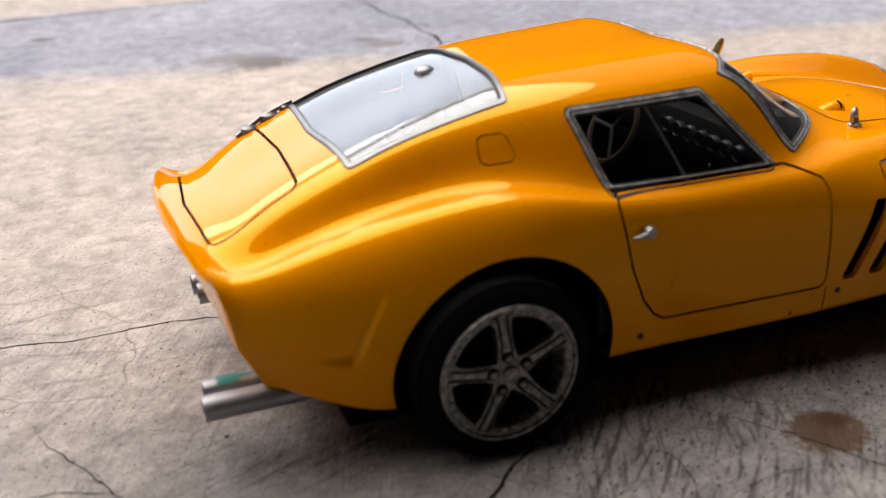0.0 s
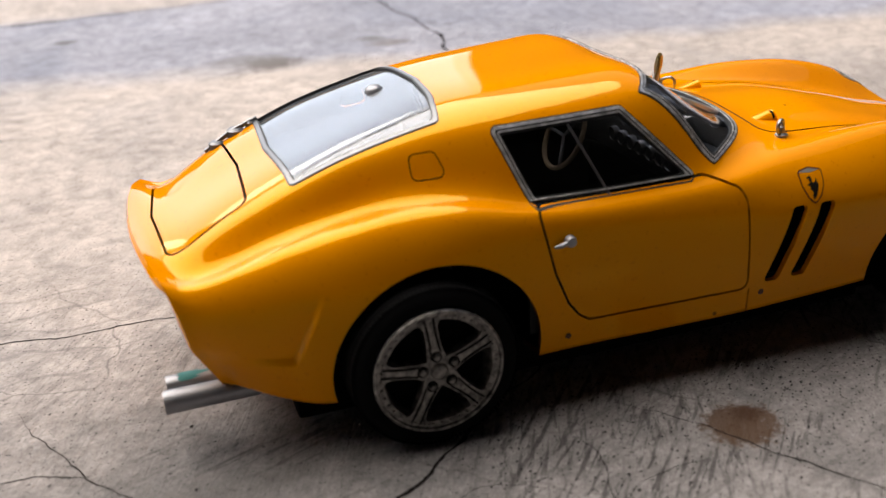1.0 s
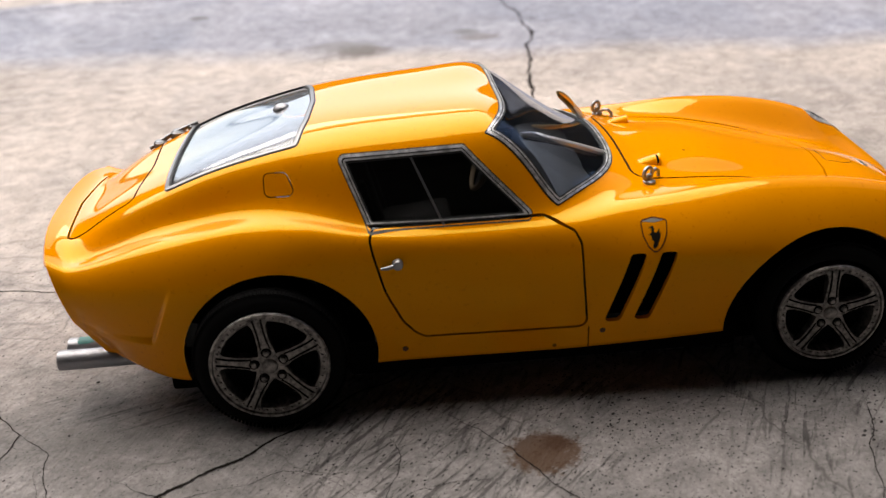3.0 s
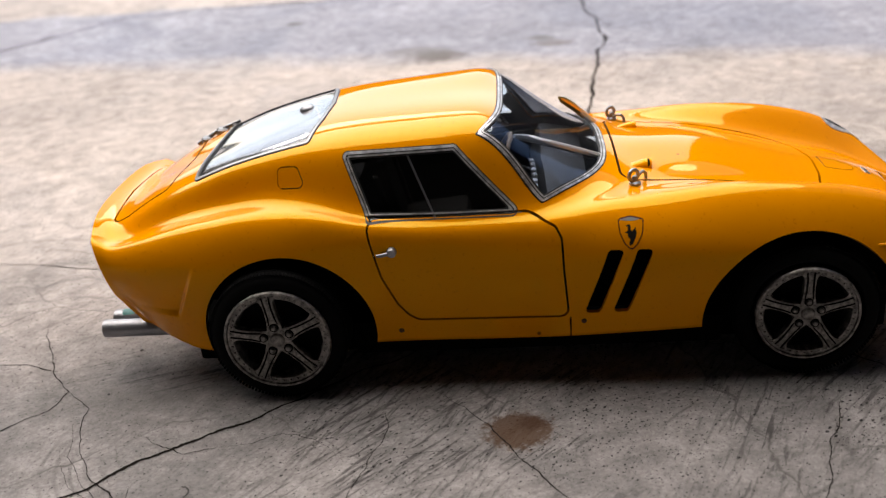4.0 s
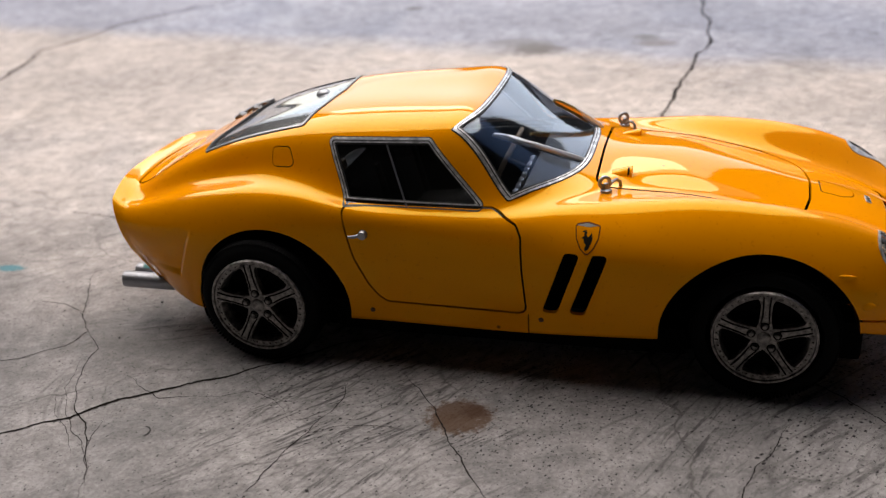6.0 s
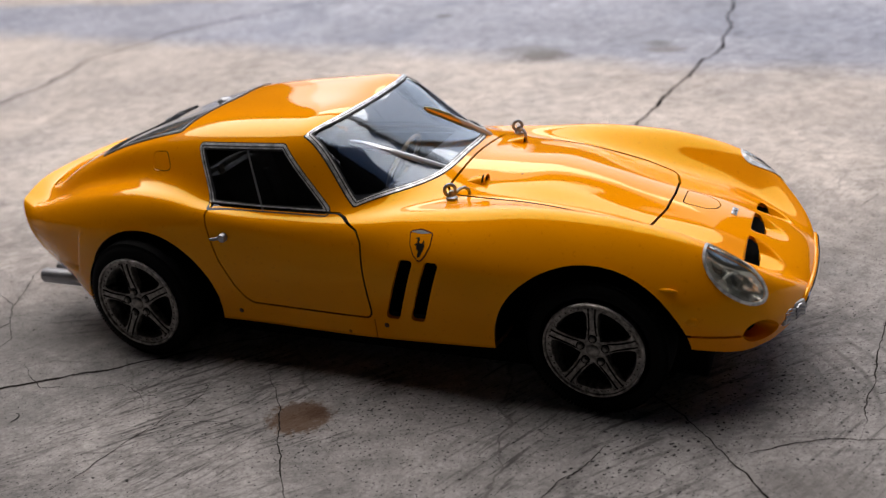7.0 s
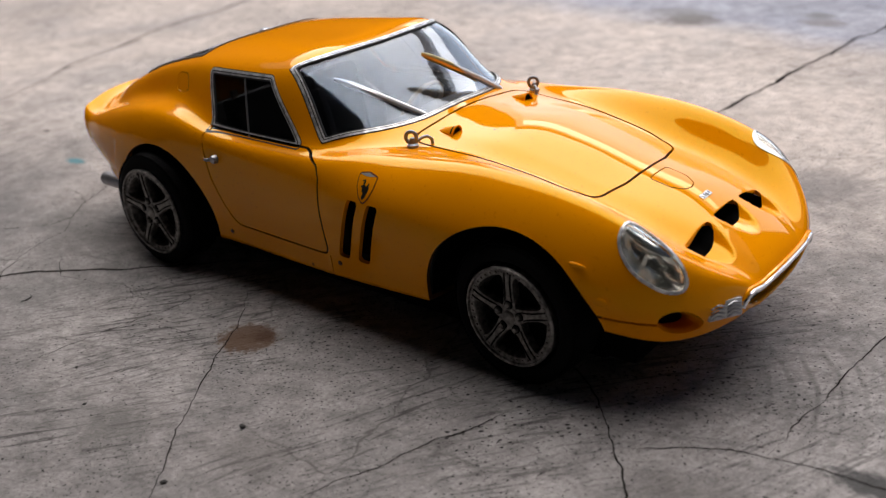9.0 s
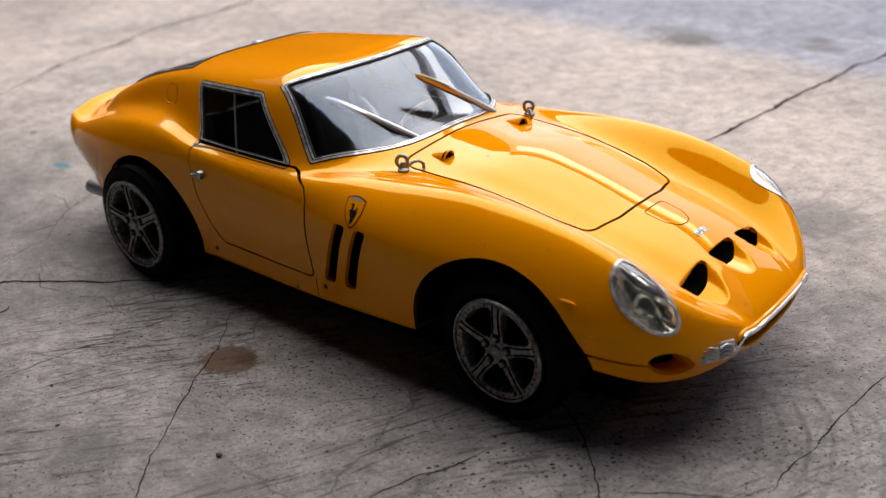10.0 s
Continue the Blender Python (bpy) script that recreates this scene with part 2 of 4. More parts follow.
        patch = steps(m, clouds(m, v, zone, 5, 0.7), (0.46, grey(0)), (0.66, grey(1)))
        patch = mixed(m, 1.0, mixed(m, 1.0, patch, near, "MULTIPLY"), sown, "MULTIPLY")
        reach = arith(m, "MULTIPLY", arith(m, "MULTIPLY", arith(m, "POWER", pick.outputs["X"], 4.0), share * 1.3), patch)
        pit = steps(m, arith(m, "MULTIPLY", arith(m, "SUBTRACT", reach, arith(m, "ADD", cell.outputs["Distance"], ragged)), 14.0), (0.0, grey(0)), (0.25, grey(1)))
        base = mixed(m, mixed(m, 1.0, pit, grey(0.92), "MULTIPLY"), base, (0.006, 0.006, 0.006))
        hollow = pit if hollow is None else mixed(m, 1.0, hollow, pit, "LIGHTEN")
    # hair cracks between the wide ones
    bent = node(m, "ShaderNodeVectorMath")
    bent.operation = "MULTIPLY_ADD"
    bend = node(m, "ShaderNodeTexNoise", Scale=40.0, Detail=4.0)
    link(m, v, bend.inputs["Vector"])
    link(m, bend.outputs["Color"], bent.inputs[0])
    bent.inputs[1].default_value = (0.022, 0.022, 0)
    link(m, v, bent.inputs[2])
    web = node(m, "ShaderNodeTexVoronoi", Scale=21.0, Randomness=1.0)
    web.voronoi_dimensions, web.feature = "2D", "DISTANCE_TO_EDGE"
    link(m, bent.outputs[0], web.inputs["Vector"])
    hair = steps(m, web.outputs["Distance"], (0.0, grey(1)), (0.011, grey(0)))
    zone = steps(m, clouds(m, v, 12, 4), (0.47, grey(0)), (0.60, grey(0.8)))
    base = mixed(m, mixed(m, 1.0, mixed(m, 1.0, hair, zone, "MULTIPLY"), near, "MULTIPLY"), base, (0.075, 0.07, 0.066))
    # arcs left by the float
    rings = node(m, "ShaderNodeTexWave", Scale=26.0, Distortion=9.0, Detail=3.0)
    rings.wave_type = "RINGS"
    off = node(m, "ShaderNodeMapping")
    off.inputs["Location"].default_value = (0.075, 0.075, 0)
    link(m, v, off.inputs["Vector"])
    link(m, off.outputs["Vector"], rings.inputs["Vector"])
    arcs = steps(m, rings.outputs["Fac"], (0.0, grey(1)), (0.06, grey(0)))
    zone = steps(m, clouds(m, v, 11, 3), (0.50, grey(0)), (0.60, grey(0.3)))
    base = mixed(m, mixed(m, 1.0, arcs, zone, "MULTIPLY"), base, (0.10, 0.095, 0.09))
    # two tight sets of arcs where the float turned
    for cx, cy, zone, scale, much in ((-0.028, -0.064, (-0.050, -0.062, 0.013, 0.020), 85.0, 0.55), (0.150, -0.030, (0.203, -0.012, 0.030, 0.036), 60.0, 0.6)):
        turn_ = node(m, "ShaderNodeTexWave", Scale=scale, Distortion=2.5, Detail=3.0)
        turn_.wave_type, turn_.rings_direction = "RINGS", "Z"
        off = node(m, "ShaderNodeMapping")
        off.inputs["Location"].default_value = (-cx, -cy, 0)
        link(m, v, off.inputs["Vector"])
        link(m, off.outputs["Vector"], turn_.inputs["Vector"])
        broken = steps(m, clouds(m, v, 70, 5, 0.7), (0.42, grey(0)), (0.58, grey(1)))
        arcs = mixed(m, 1.0, steps(m, turn_.outputs["Fac"], (0.0, grey(1)), (0.30, grey(0))), broken, "MULTIPLY")
        base = mixed(m, mixed(m, 1.0, mixed(m, 1.0, arcs, blot_mask(m, v, *zone, 1.0), "MULTIPLY"), grey(much), "MULTIPLY"), base, (0.07, 0.066, 0.064))
    # cloudy grey wear in the paler part beyond the car
    haze = steps(m, clouds(m, v, 9, 5, 0.6, 0.8), (0.48, grey(0)), (0.66, grey(0.55)))
    base = mixed(m, mixed(m, 1.0, haze, far_side, "MULTIPLY"), base, mixed(m, 1.0, base, (0.74, 0.78, 0.84), "MULTIPLY"))
    # the bluer strip across the floor, the brown stain, dark blots and a teal paint smear
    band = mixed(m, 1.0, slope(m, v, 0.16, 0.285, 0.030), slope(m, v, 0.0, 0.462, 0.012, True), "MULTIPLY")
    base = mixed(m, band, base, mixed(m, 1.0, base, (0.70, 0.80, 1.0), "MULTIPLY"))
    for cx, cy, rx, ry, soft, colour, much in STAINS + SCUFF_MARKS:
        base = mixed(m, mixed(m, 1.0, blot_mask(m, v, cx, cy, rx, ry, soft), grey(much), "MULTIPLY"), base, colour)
    shader(m).inputs["Specular IOR Level"].default_value = 0.06
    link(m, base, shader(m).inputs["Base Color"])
    link(m, steps(m, clouds(m, v, 30, 5), (0.3, grey(0.45)), (0.7, grey(0.75))), shader(m).inputs["Roughness"])
    h = mixed(m, 0.5, clouds(m, v, 260, 6, 0.7), clouds(m, streak, 1.0, 6, 0.7, 0.8))
    bumped(m, mixed(m, hollow, h, grey(0.0)), 0.95, 0.0012)


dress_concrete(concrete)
crack_dark = material("crack_shadow", (0.014, 0.012, 0.011), 0.9)
shader(crack_dark).inputs["Specular IOR Level"].default_value = 0.0
grit = material("dark_grit", (0.03, 0.028, 0.026), 0.85)
# kept very dark so that the unseen walls return little light
plaster = material("unseen_wall_dark", (0.064, 0.058, 0.053), 0.85)
v = where(plaster)
link(plaster, mixed(plaster, clouds(plaster, v, 3, 6), (0.050, 0.045, 0.040), (0.078, 0.072, 0.065)), shader(plaster).inputs["Base Color"])


# ---- mesh helpers ----
def part(name, bm, mat, parent, label=""):
    me = bpy.data.meshes.new(name)
    bm.to_mesh(me)
    bm.free()
    for p in me.polygons:
        p.use_smooth = True
    me.set_sharp_from_angle(angle=radians(38))
    me.materials.append(mat)
    ob = new(name, me)
    ob.parent = parent
    if label:
        tagged(ob, label)
    return ob


def flat(name, verts, faces, mat, parent=None, label=""):
    me = bpy.data.meshes.new(name)
    me.from_pydata([tuple(float(c) * MM for c in p) for p in verts], [], [tuple(int(i) for i in q) for q in faces])
    me.materials.append(mat)
    ob = new(name, me)
    ob.parent = parent
    if label:
        tagged(ob, label)
    return ob


def lathe(bm, profile, axis, centre, n=48, close=False):
    """profile: rows of (radius, along), turned about a line along axis ('x', 'y' or 'z') through centre, in millimetres."""
    rings = []
    for r, a in profile:
        ring = []
        for k in range(n):
            w = 2 * math.pi * k / n
            c, s = r * math.cos(w), r * math.sin(w)
            p = {"x": (a, c, s), "y": (c, a, s), "z": (c, s, a)}[axis]
            ring.append(bm.verts.new([(p[i] + centre[i]) * MM for i in range(3)]))
        rings.append(ring)
    pairs = list(zip(rings, rings[1:])) + ([(rings[-1], rings[0])] if close else [])
    for a, b in pairs:
        for k in range(n):
            bm.faces.new((a[k], a[(k + 1) % n], b[(k + 1) % n], b[k]))
    if not close:
        for ring in (rings[0], rings[-1]):
            bm.faces.new(ring)
    bmesh.ops.recalc_face_normals(bm, faces=bm.faces)
    return bm


def tube(bm, points, radius, n=8, closed=False):
    """A round bar along points (millimetres); radius is one number or one for each point."""
    pts = [Vector(p) for p in points]
    radii = radius if isinstance(radius, (list, tuple)) else [radius] * len(pts)
    rings, up = [], None
    for i, p in enumerate(pts):
        a = pts[i - 1] if i > 0 or closed else p
        b = pts[(i + 1) % len(pts)] if i < len(pts) - 1 or closed else p
        d = (b - a).normalized()
        if up is None:
            up = d.orthogonal().normalized()
        up = (up - d * up.dot(d)).normalized()
        side = d.cross(up)
        rings.append([bm.verts.new((p + (up * math.cos(2 * math.pi * k / n) + side * math.sin(2 * math.pi * k / n)) * radii[i]) * MM) for k in range(n)])
    pairs = list(zip(rings, rings[1:])) + ([(rings[-1], rings[0])] if closed else [])
    for a, b in pairs:
        for k in range(n):
            bm.faces.new((a[k], a[(k + 1) % n], b[(k + 1) % n], b[k]))
    if not closed:
        bm.faces.new(rings[0][::-1])
        bm.faces.new(rings[-1])
    bmesh.ops.recalc_face_normals(bm, faces=bm.faces)
    return bm


def block(bm, centre, size, turn=(0, 0, 0), bevel=0.0):
    """A box with rounded edges, in millimetres."""
    made = bmesh.ops.create_cube(bm, size=1.0)["verts"]
    if bevel:
        for v_ in made:
            v_.co = Vector([c * s for c, s in zip(v_.co, size)])
        edges = list({e for v_ in made for e in v_.link_edges})
        out = bmesh.ops.bevel(bm, geom=edges, offset=bevel, segments=2, affect="EDGES", profile=0.6)
        made = list({v_ for f in out["faces"] for v_ in f.verts} | {v_ for v_ in made if v_.is_valid})
    else:
        for v_ in made:
            v_.co = Vector([c * s for c, s in zip(v_.co, size)])
    m = Matrix.Translation(Vector(centre) * MM) @ Euler([radians(a) for a in turn]).to_matrix().to_4x4() @ Matrix.Scale(MM, 4)
    bmesh.ops.transform(bm, matrix=m, verts=made)
    return bm


# ---- the body's outer skin ----
def curve(knots, x):
    """A smooth, never overshooting curve through knots (x, value)."""
    k = np.array(knots, float)
    xs, vs = k[:, 0], k[:, 1]
    h, d = np.diff(xs), np.diff(vs) / np.diff(xs)
    m = np.zeros(len(xs))
    m[0], m[-1] = d[0], d[-1]
    for i in range(1, len(xs) - 1):
        if d[i - 1] * d[i] > 0:
            w1, w2 = 2 * h[i] + h[i - 1], h[i] + 2 * h[i - 1]
            m[i] = (w1 + w2) / (w1 / d[i - 1] + w2 / d[i])
    i = np.clip(np.searchsorted(xs, x) - 1, 0, len(xs) - 2)
    t = np.clip((x - xs[i]) / h[i], 0, 1)
    return vs[i] * (1 + 2 * t) * (1 - t) ** 2 + h[i] * m[i] * t * (1 - t) ** 2 + vs[i + 1] * t * t * (3 - 2 * t) + h[i] * m[i + 1] * t * t * (t - 1)


# each line runs along the car, tail to nose: (x, value) in millimetres from the rear axle
SHAPE = {}
# crown of tail, roof and bonnet
SHAPE["z0"] = [(-54.0, 44.0), (-52, 43.12), (-49.5, 42.72), (-46, 43.46), (-43, 44.91), (-32, 50.21), (-16, 57.11), (0, 62.36), (14, 65.8), (28, 66.83), (42, 67.49), (52, 67.73), (58, 66.8), (70, 60.0), (82, 53.0), (89, 50.9), (98, 50.6), (110, 50.2), (125, 47.4), (141, 43.0), (155, 39.6), (165, 35.6), (172, 32.0), (176, 29.4), (178.5, 27.2), (180, 25.2)]
# roof edge, edge of the bonnet's bulge
SHAPE["y1"] = [(-54.0, 20), (-44, 22.5), (-32, 24.8), (-20.5, 25.6), (-12, 26.0), (4, 27.0), (12, 27.8), (20, 28.6), (35, 29.3), (47, 29.8), (54, 30.0), (60, 30.2), (72, 27.2), (84, 21), (95, 15), (125, 14), (150, 13), (170, 11), (180, 8)]
SHAPE["z1"] = [(-54.0, 43.76), (-52, 42.59), (-49.5, 41.9), (-46, 42.46), (-43, 44.11), (-32, 49.55), (-20.5, 54.13), (-12, 57.25), (4, 61.09), (10, 62.11), (20, 63.17), (35, 64.3), (47, 65.14), (54, 65.69), (58, 64.4), (70, 56.8), (82, 51.0), (95, 49.2), (110, 48.8), (125, 45.8), (141, 41.6), (155, 38.4), (165, 34.8), (172, 31.4), (176, 29.0), (178.5, 27.0), (180, 25.1)]
# foot of the cabin, valley beside the bonnet
SHAPE["y2"] = [(-54.0, 29.5), (-44, 29.6), (-32, 30.4), (-12, 31.6), (2, 33.4), (14, 35.8), (25, 38.0), (45, 39.3), (62, 39.3), (72, 36.8), (84, 31.6), (95, 27.4), (110, 24.8), (133, 23.6), (150, 23.0), (165, 21.5), (175, 16), (180, 13)]
SHAPE["z2"] = [(-54.0, 42.06), (-52, 40.79), (-49.5, 39.5), (-46, 39.46), (-40, 41.2), (-25, 46.2), (-12, 48.9), (2, 50.8), (14, 49.6), (25, 46.9), (45, 46.3), (62, 46.4), (74, 47.4), (86, 48.2), (98, 47.6), (110, 46.9), (125, 44.6), (141, 40.8), (155, 37.0), (165, 33.0), (172, 30.2), (176, 28.2), (178.5, 26.4), (180, 24.8)]
# crest of the wings
SHAPE["y3"] = [(-54.0, 33.6), (-40, 36), (-20, 38.6), (0, 40.6), (20, 42.0), (45, 42.6), (70, 42.4), (85, 40.0), (100, 37.0), (120, 35.6), (140, 35.2), (155, 35.0), (163, 35.0), (168, 33.8), (173, 30.6), (177, 25.6), (180, 18.5)]
SHAPE["z3"] = [(-54.0, 40.6), (-52, 39.6), (-49, 38.9), (-46, 39.6), (-36, 41.8), (-20, 45.2), (-4, 47.6), (8, 47.6), (20, 45.8), (45, 43.4), (70, 44.4), (85, 46.4), (100, 48.2), (118, 49.6), (133, 48.9), (148, 46.4), (156, 43.9), (162, 41.5), (167, 38.3), (172, 34.4), (176, 31.0), (178.5, 28.2), (180, 25.2)]
# greatest width
SHAPE["y4"] = [(-54.0, 36.0), (-44, 38.8), (-32, 41.2), (-16, 43.6), (0, 44.8), (16, 44.3), (35, 43.8), (60, 44.6), (85, 45.7), (110, 45.9), (130, 45.6), (145, 45.0), (155, 43.7), (162, 41.3), (168, 38.4), (173, 35.2), (177, 30.4), (179, 25.6), (180, 20.4)]
SHAPE["z4"] = [(-54.0, 33), (-30, 34), (0, 35), (40, 35), (75, 36), (95, 38), (112, 37), (133, 36), (150, 32), (165, 26), (175, 23.8), (180, 22.6)]
# foot of the flanks
SHAPE["y5"] = [(-54.0, 30.6), (-40, 36.2), (-22, 40.6), (0, 41.8), (26, 41.9), (60, 43.6), (75, 44.2), (107, 43.6), (130, 43.2), (150, 42.0), (158, 39.4), (165, 36.2), (170, 32.8), (175, 27.0), (178.5, 20.4), (180, 15.5)]
SHAPE["z5"] = [(-54.0, 15.6), (-40, 13.2), (-22, 11.4), (26, 12.8), (74, 13.8), (107, 14.6), (140, 18.6), (152, 19.2), (160, 17.8), (168, 16.2), (174, 15.8), (178, 17.2), (180, 20.0)]



def softened(v_, x, width):
    """Smooth along the car, easing out towards both ends."""
    out = np.empty_like(v_)
    for i, at in enumerate(x):
        s = max(0.05, min(width, 0.35 * (at - x[0]), 0.35 * (x[-1] - at)))
        w = np.exp(-0.5 * ((x - at) / s) ** 2)
        out[i] = (w * v_).sum() / w.sum()
    return out


def dented(V):
    """Press the nostrils' dishes and the scoops behind the rear wheels into the skin."""
    x, y, z = V[..., 0], V[..., 1], V[..., 2]
    ease = lambda t: np.clip(t, 0, 1) ** 2 * (3 - 2 * np.clip(t, 0, 1))
    drop = 0 * x
    for c in (-14.4, -0.2, 14.0):
        u = (x - 164.4) / 8.6
        across = 1 - ((y - c) / (5.3 * np.sqrt(np.clip(1 - u * u, 0.02, 1)))) ** 2
        drop += np.where((u > 0) & (u < 1) & (z > 26), 3.0 * np.clip(1 - u, 0, 1) ** 0.8 * ease(across * 1.6), 0)
    edge = -20.4 - (36.5 - z) * 0.45
    behind = edge - x
    scoop = 1.7 * ease(behind / 0.9) * np.exp(-np.clip(behind, 0, 99) / 8.0) * ease((z - 22.2) / 0.9) * ease((38 - z) / 11)
    y = y - np.sign(y) * np.where((np.abs(y) > 28) & (x < -18), scoop, 0)
    return np.stack([x, y, z - drop], -1)


def build_skin():
    lo, hi = -54.0, 180.0
    s = np.linspace(0, 1, 400)
    x = lo + (hi - lo) * (s - 0.10 * np.sin(2 * np.pi * s) / (2 * np.pi) * 2.0)
    g = np.linspace(lo, hi, 480)
    rows = {}
    for name, knots in SHAPE.items():
        rows[name] = np.interp(x, g, softened(curve(knots, g), g, 2.6))
    ctrl = [np.stack([0 * x, rows["z0"]], 1)] + [np.stack([rows["y%d" % k], rows["z%d" % k]], 1) for k in (1, 2, 3, 4, 5)]
    ctrl = np.stack(ctrl, 1)  # stations, 6, 2
    first = ctrl[:, 1] * (-1, 1)
    last = ctrl[:, 5] + (ctrl[:, 5] - ctrl[:, 4]) * (0.6, 1.0)
    full = np.concatenate([first[:, None], ctrl, last[:, None]], 1)
    counts = (14, 26, 20, 24, 26)
    half = []
    for seg, n in enumerate(counts):
        p0, p1, p2, p3 = (full[:, seg + k] for k in range(4))
        d = [np.linalg.norm(b - a, axis=1) ** 0.5 + 1e-6 for a, b in ((p0, p1), (p1, p2), (p2, p3))]
        m1 = d[1][:, None] * ((p1 - p0) / d[0][:, None] - (p2 - p0) / (d[0] + d[1])[:, None] + (p2 - p1) / d[1][:, None])
        m2 = d[1][:, None] * ((p2 - p1) / d[1][:, None] - (p3 - p1) / (d[1] + d[2])[:, None] + (p3 - p2) / d[2][:, None])
        if seg == 0:
            m1[:, 1] = 0
        for t in np.arange(n) / n:
            half.append(p1 * (1 + 2 * t) * (1 - t) ** 2 + m1 * t * (1 - t) ** 2 + p2 * t * t * (3 - 2 * t) + m2 * t * t * (t - 1))
    half.append(ctrl[:, 5])
    half = np.stack(half, 1)
    # fair the section so that its curvature runs smoothly
    for _ in range(10):
        inner = half[:, 1:-1] * 0.5 + 0.25 * (half[:, :-2] + half[:, 2:])
        top = half[:, :1].copy()
        top[:, 0, 1] = 0.5 * half[:, 0, 1] + 0.5 * half[:, 1, 1]
        half = np.concatenate([top, inner, half[:, -1:]], 1)
    sill = half[:, -1]
    under = [sill * (1 - t, 1) - np.stack([0 * x, np.full_like(x, 1.0) * min(1.0, 6 * t)], 1) for t in np.linspace(0, 1, 12)[1:]]
    half = np.concatenate([half, np.stack(under, 1)], 1)
    ring = np.concatenate([half, half[:, -2:0:-1] * (-1, 1)], 1)  # closed section
    nr = ring.shape[1]
    y, z = ring[..., 0], ring[..., 1]
    rear = np.clip((-14 - x) / 38, 0, 1)[:, None] ** 1.5
    front = np.clip((x - 150) / 30, 0, 1)[:, None] ** 2
    X = x[:, None] + rear * (0.22 * (44 - z) + 0.32 * np.clip(26 - z, 0, 99) + 0.0032 * y * y) - front * (0.0034 * y * y + 0.22 * np.clip(25 - z, 0, 99))
    V = dented(np.stack([X, y, z], -1))
    du, dv = np.gradient(V, axis=0), np.roll(V, -1, 1) - np.roll(V, 1, 1)
    N = np.cross(dv, du)
    N /= np.linalg.norm(N, axis=-1, keepdims=True) + 1e-9
    if N[len(x) // 2, 0, 2] < 0:
        N = -N
    n = len(x)
    i, j = np.meshgrid(np.arange(n - 1), np.arange(nr), indexing="ij")
    a, b, c, d = i * nr + j, (i + 1) * nr + j, (i + 1) * nr + (j + 1) % nr, i * nr + (j + 1) % nr
    F = np.concatenate([np.stack([a, b, c], -1).reshape(-1, 3), np.stack([a, c, d], -1).reshape(-1, 3)])
    fn = np.cross(V.reshape(-1, 3)[F[:, 1]] - V.reshape(-1, 3)[F[:, 0]], V.reshape(-1, 3)[F[:, 2]] - V.reshape(-1, 3)[F[:, 0]])
    if (fn * N.reshape(-1, 3)[F[:, 0]]).sum() < 0:
        F = F[:, ::-1]
    return np.concatenate([V.reshape(-1, 3), N.reshape(-1, 3)], 1), F, V[0], V[-1]


def clip(A, F, g):
    """The part of a surface (rows of place and normal, triangles) where g < 0, cut along g = 0."""
    side = g < 0
    k = side[F].sum(1)
    keep = F[k == 3]
    extra, made, out = [], {}, []

    def cut(i, j):
        key = (min(i, j), max(i, j))
        if key not in made:
            t = g[i] / (g[i] - g[j])
            made[key] = len(A) + len(extra)
            extra.append(A[i] + t * (A[j] - A[i]))
        return made[key]

    for f in F[(k == 1) | (k == 2)]:
        f = [int(q) for q in f]
        while not (side[f[0]] and not side[f[2]]):
            f = f[1:] + f[:1]
        a, b, c = f
        if side[b]:
            p, q = cut(b, c), cut(c, a)
            out += [(a, b, p), (a, p, q)]
        else:
            out.append((a, cut(a, b), cut(c, a)))
    A = np.concatenate([A, np.array(extra)]) if extra else A
    F = np.concatenate([keep, np.array(out, int)]) if out else keep
    used = np.unique(F)
    new_index = np.full(len(A), -1)
    new_index[used] = np.arange(len(used))
    return A[used], new_index[F]


def rim_edges(F):
    e = np.concatenate([F[:, [0, 1]], F[:, [1, 2]], F[:, [2, 0]]])
    key = np.sort(e, 1)
    _, first, n = np.unique(key, axis=0, return_index=True, return_counts=True)
    return e[first[n == 1]]


def shell(name, A, F, mat, parent, thick=1.1, lift=0.0, inner=None, rim=None, label=""):
    """A panel of sheet metal, glass or trim: the surface, its back and its edges, as one mesh."""
    V, N = A[:, :3] + A[:, 3:] * lift, A[:, 3:] / (np.linalg.norm(A[:, 3:], axis=1, keepdims=True) + 1e-9)
    n = len(V)
    B = V - N * thick
    e = rim_edges(F)
    rv = np.concatenate([V[e[:, 0]], V[e[:, 1]], B[e[:, 1]], B[e[:, 0]]])
    m = len(e)
    rf = [(2 * n + i + m, 2 * n + i, 2 * n + i + 3 * m, 2 * n + i + 2 * m) for i in range(m)]
    en = np.cross(V[e[:, 1]] - V[e[:, 0]], N[e[:, 0]])
    en /= np.linalg.norm(en, axis=1, keepdims=True) + 1e-9
    # ease neighbouring edge normals
    acc = np.zeros((n, 3))
    np.add.at(acc, e[:, 0], en)
    np.add.at(acc, e[:, 1], en)
    acc /= np.linalg.norm(acc, axis=1, keepdims=True) + 1e-9
    rn = np.concatenate([acc[e[:, 0]], acc[e[:, 1]], acc[e[:, 1]], acc[e[:, 0]]])
    verts = np.concatenate([V, B, rv]) * MM
    faces = F.tolist() + (F[:, ::-1] + n).tolist() + rf
    me = bpy.data.meshes.new(name)
    me.from_pydata(verts.tolist(), [], faces)
    for extra in (mat, inner or mat, rim or mat):
        me.materials.append(extra)
    idx = np.zeros(len(faces), int)
    idx[len(F):2 * len(F)] = 1
    idx[2 * len(F):] = 2
    me.polygons.foreach_set("material_index", idx.tolist())
    me.polygons.foreach_set("use_smooth", [True] * len(faces))
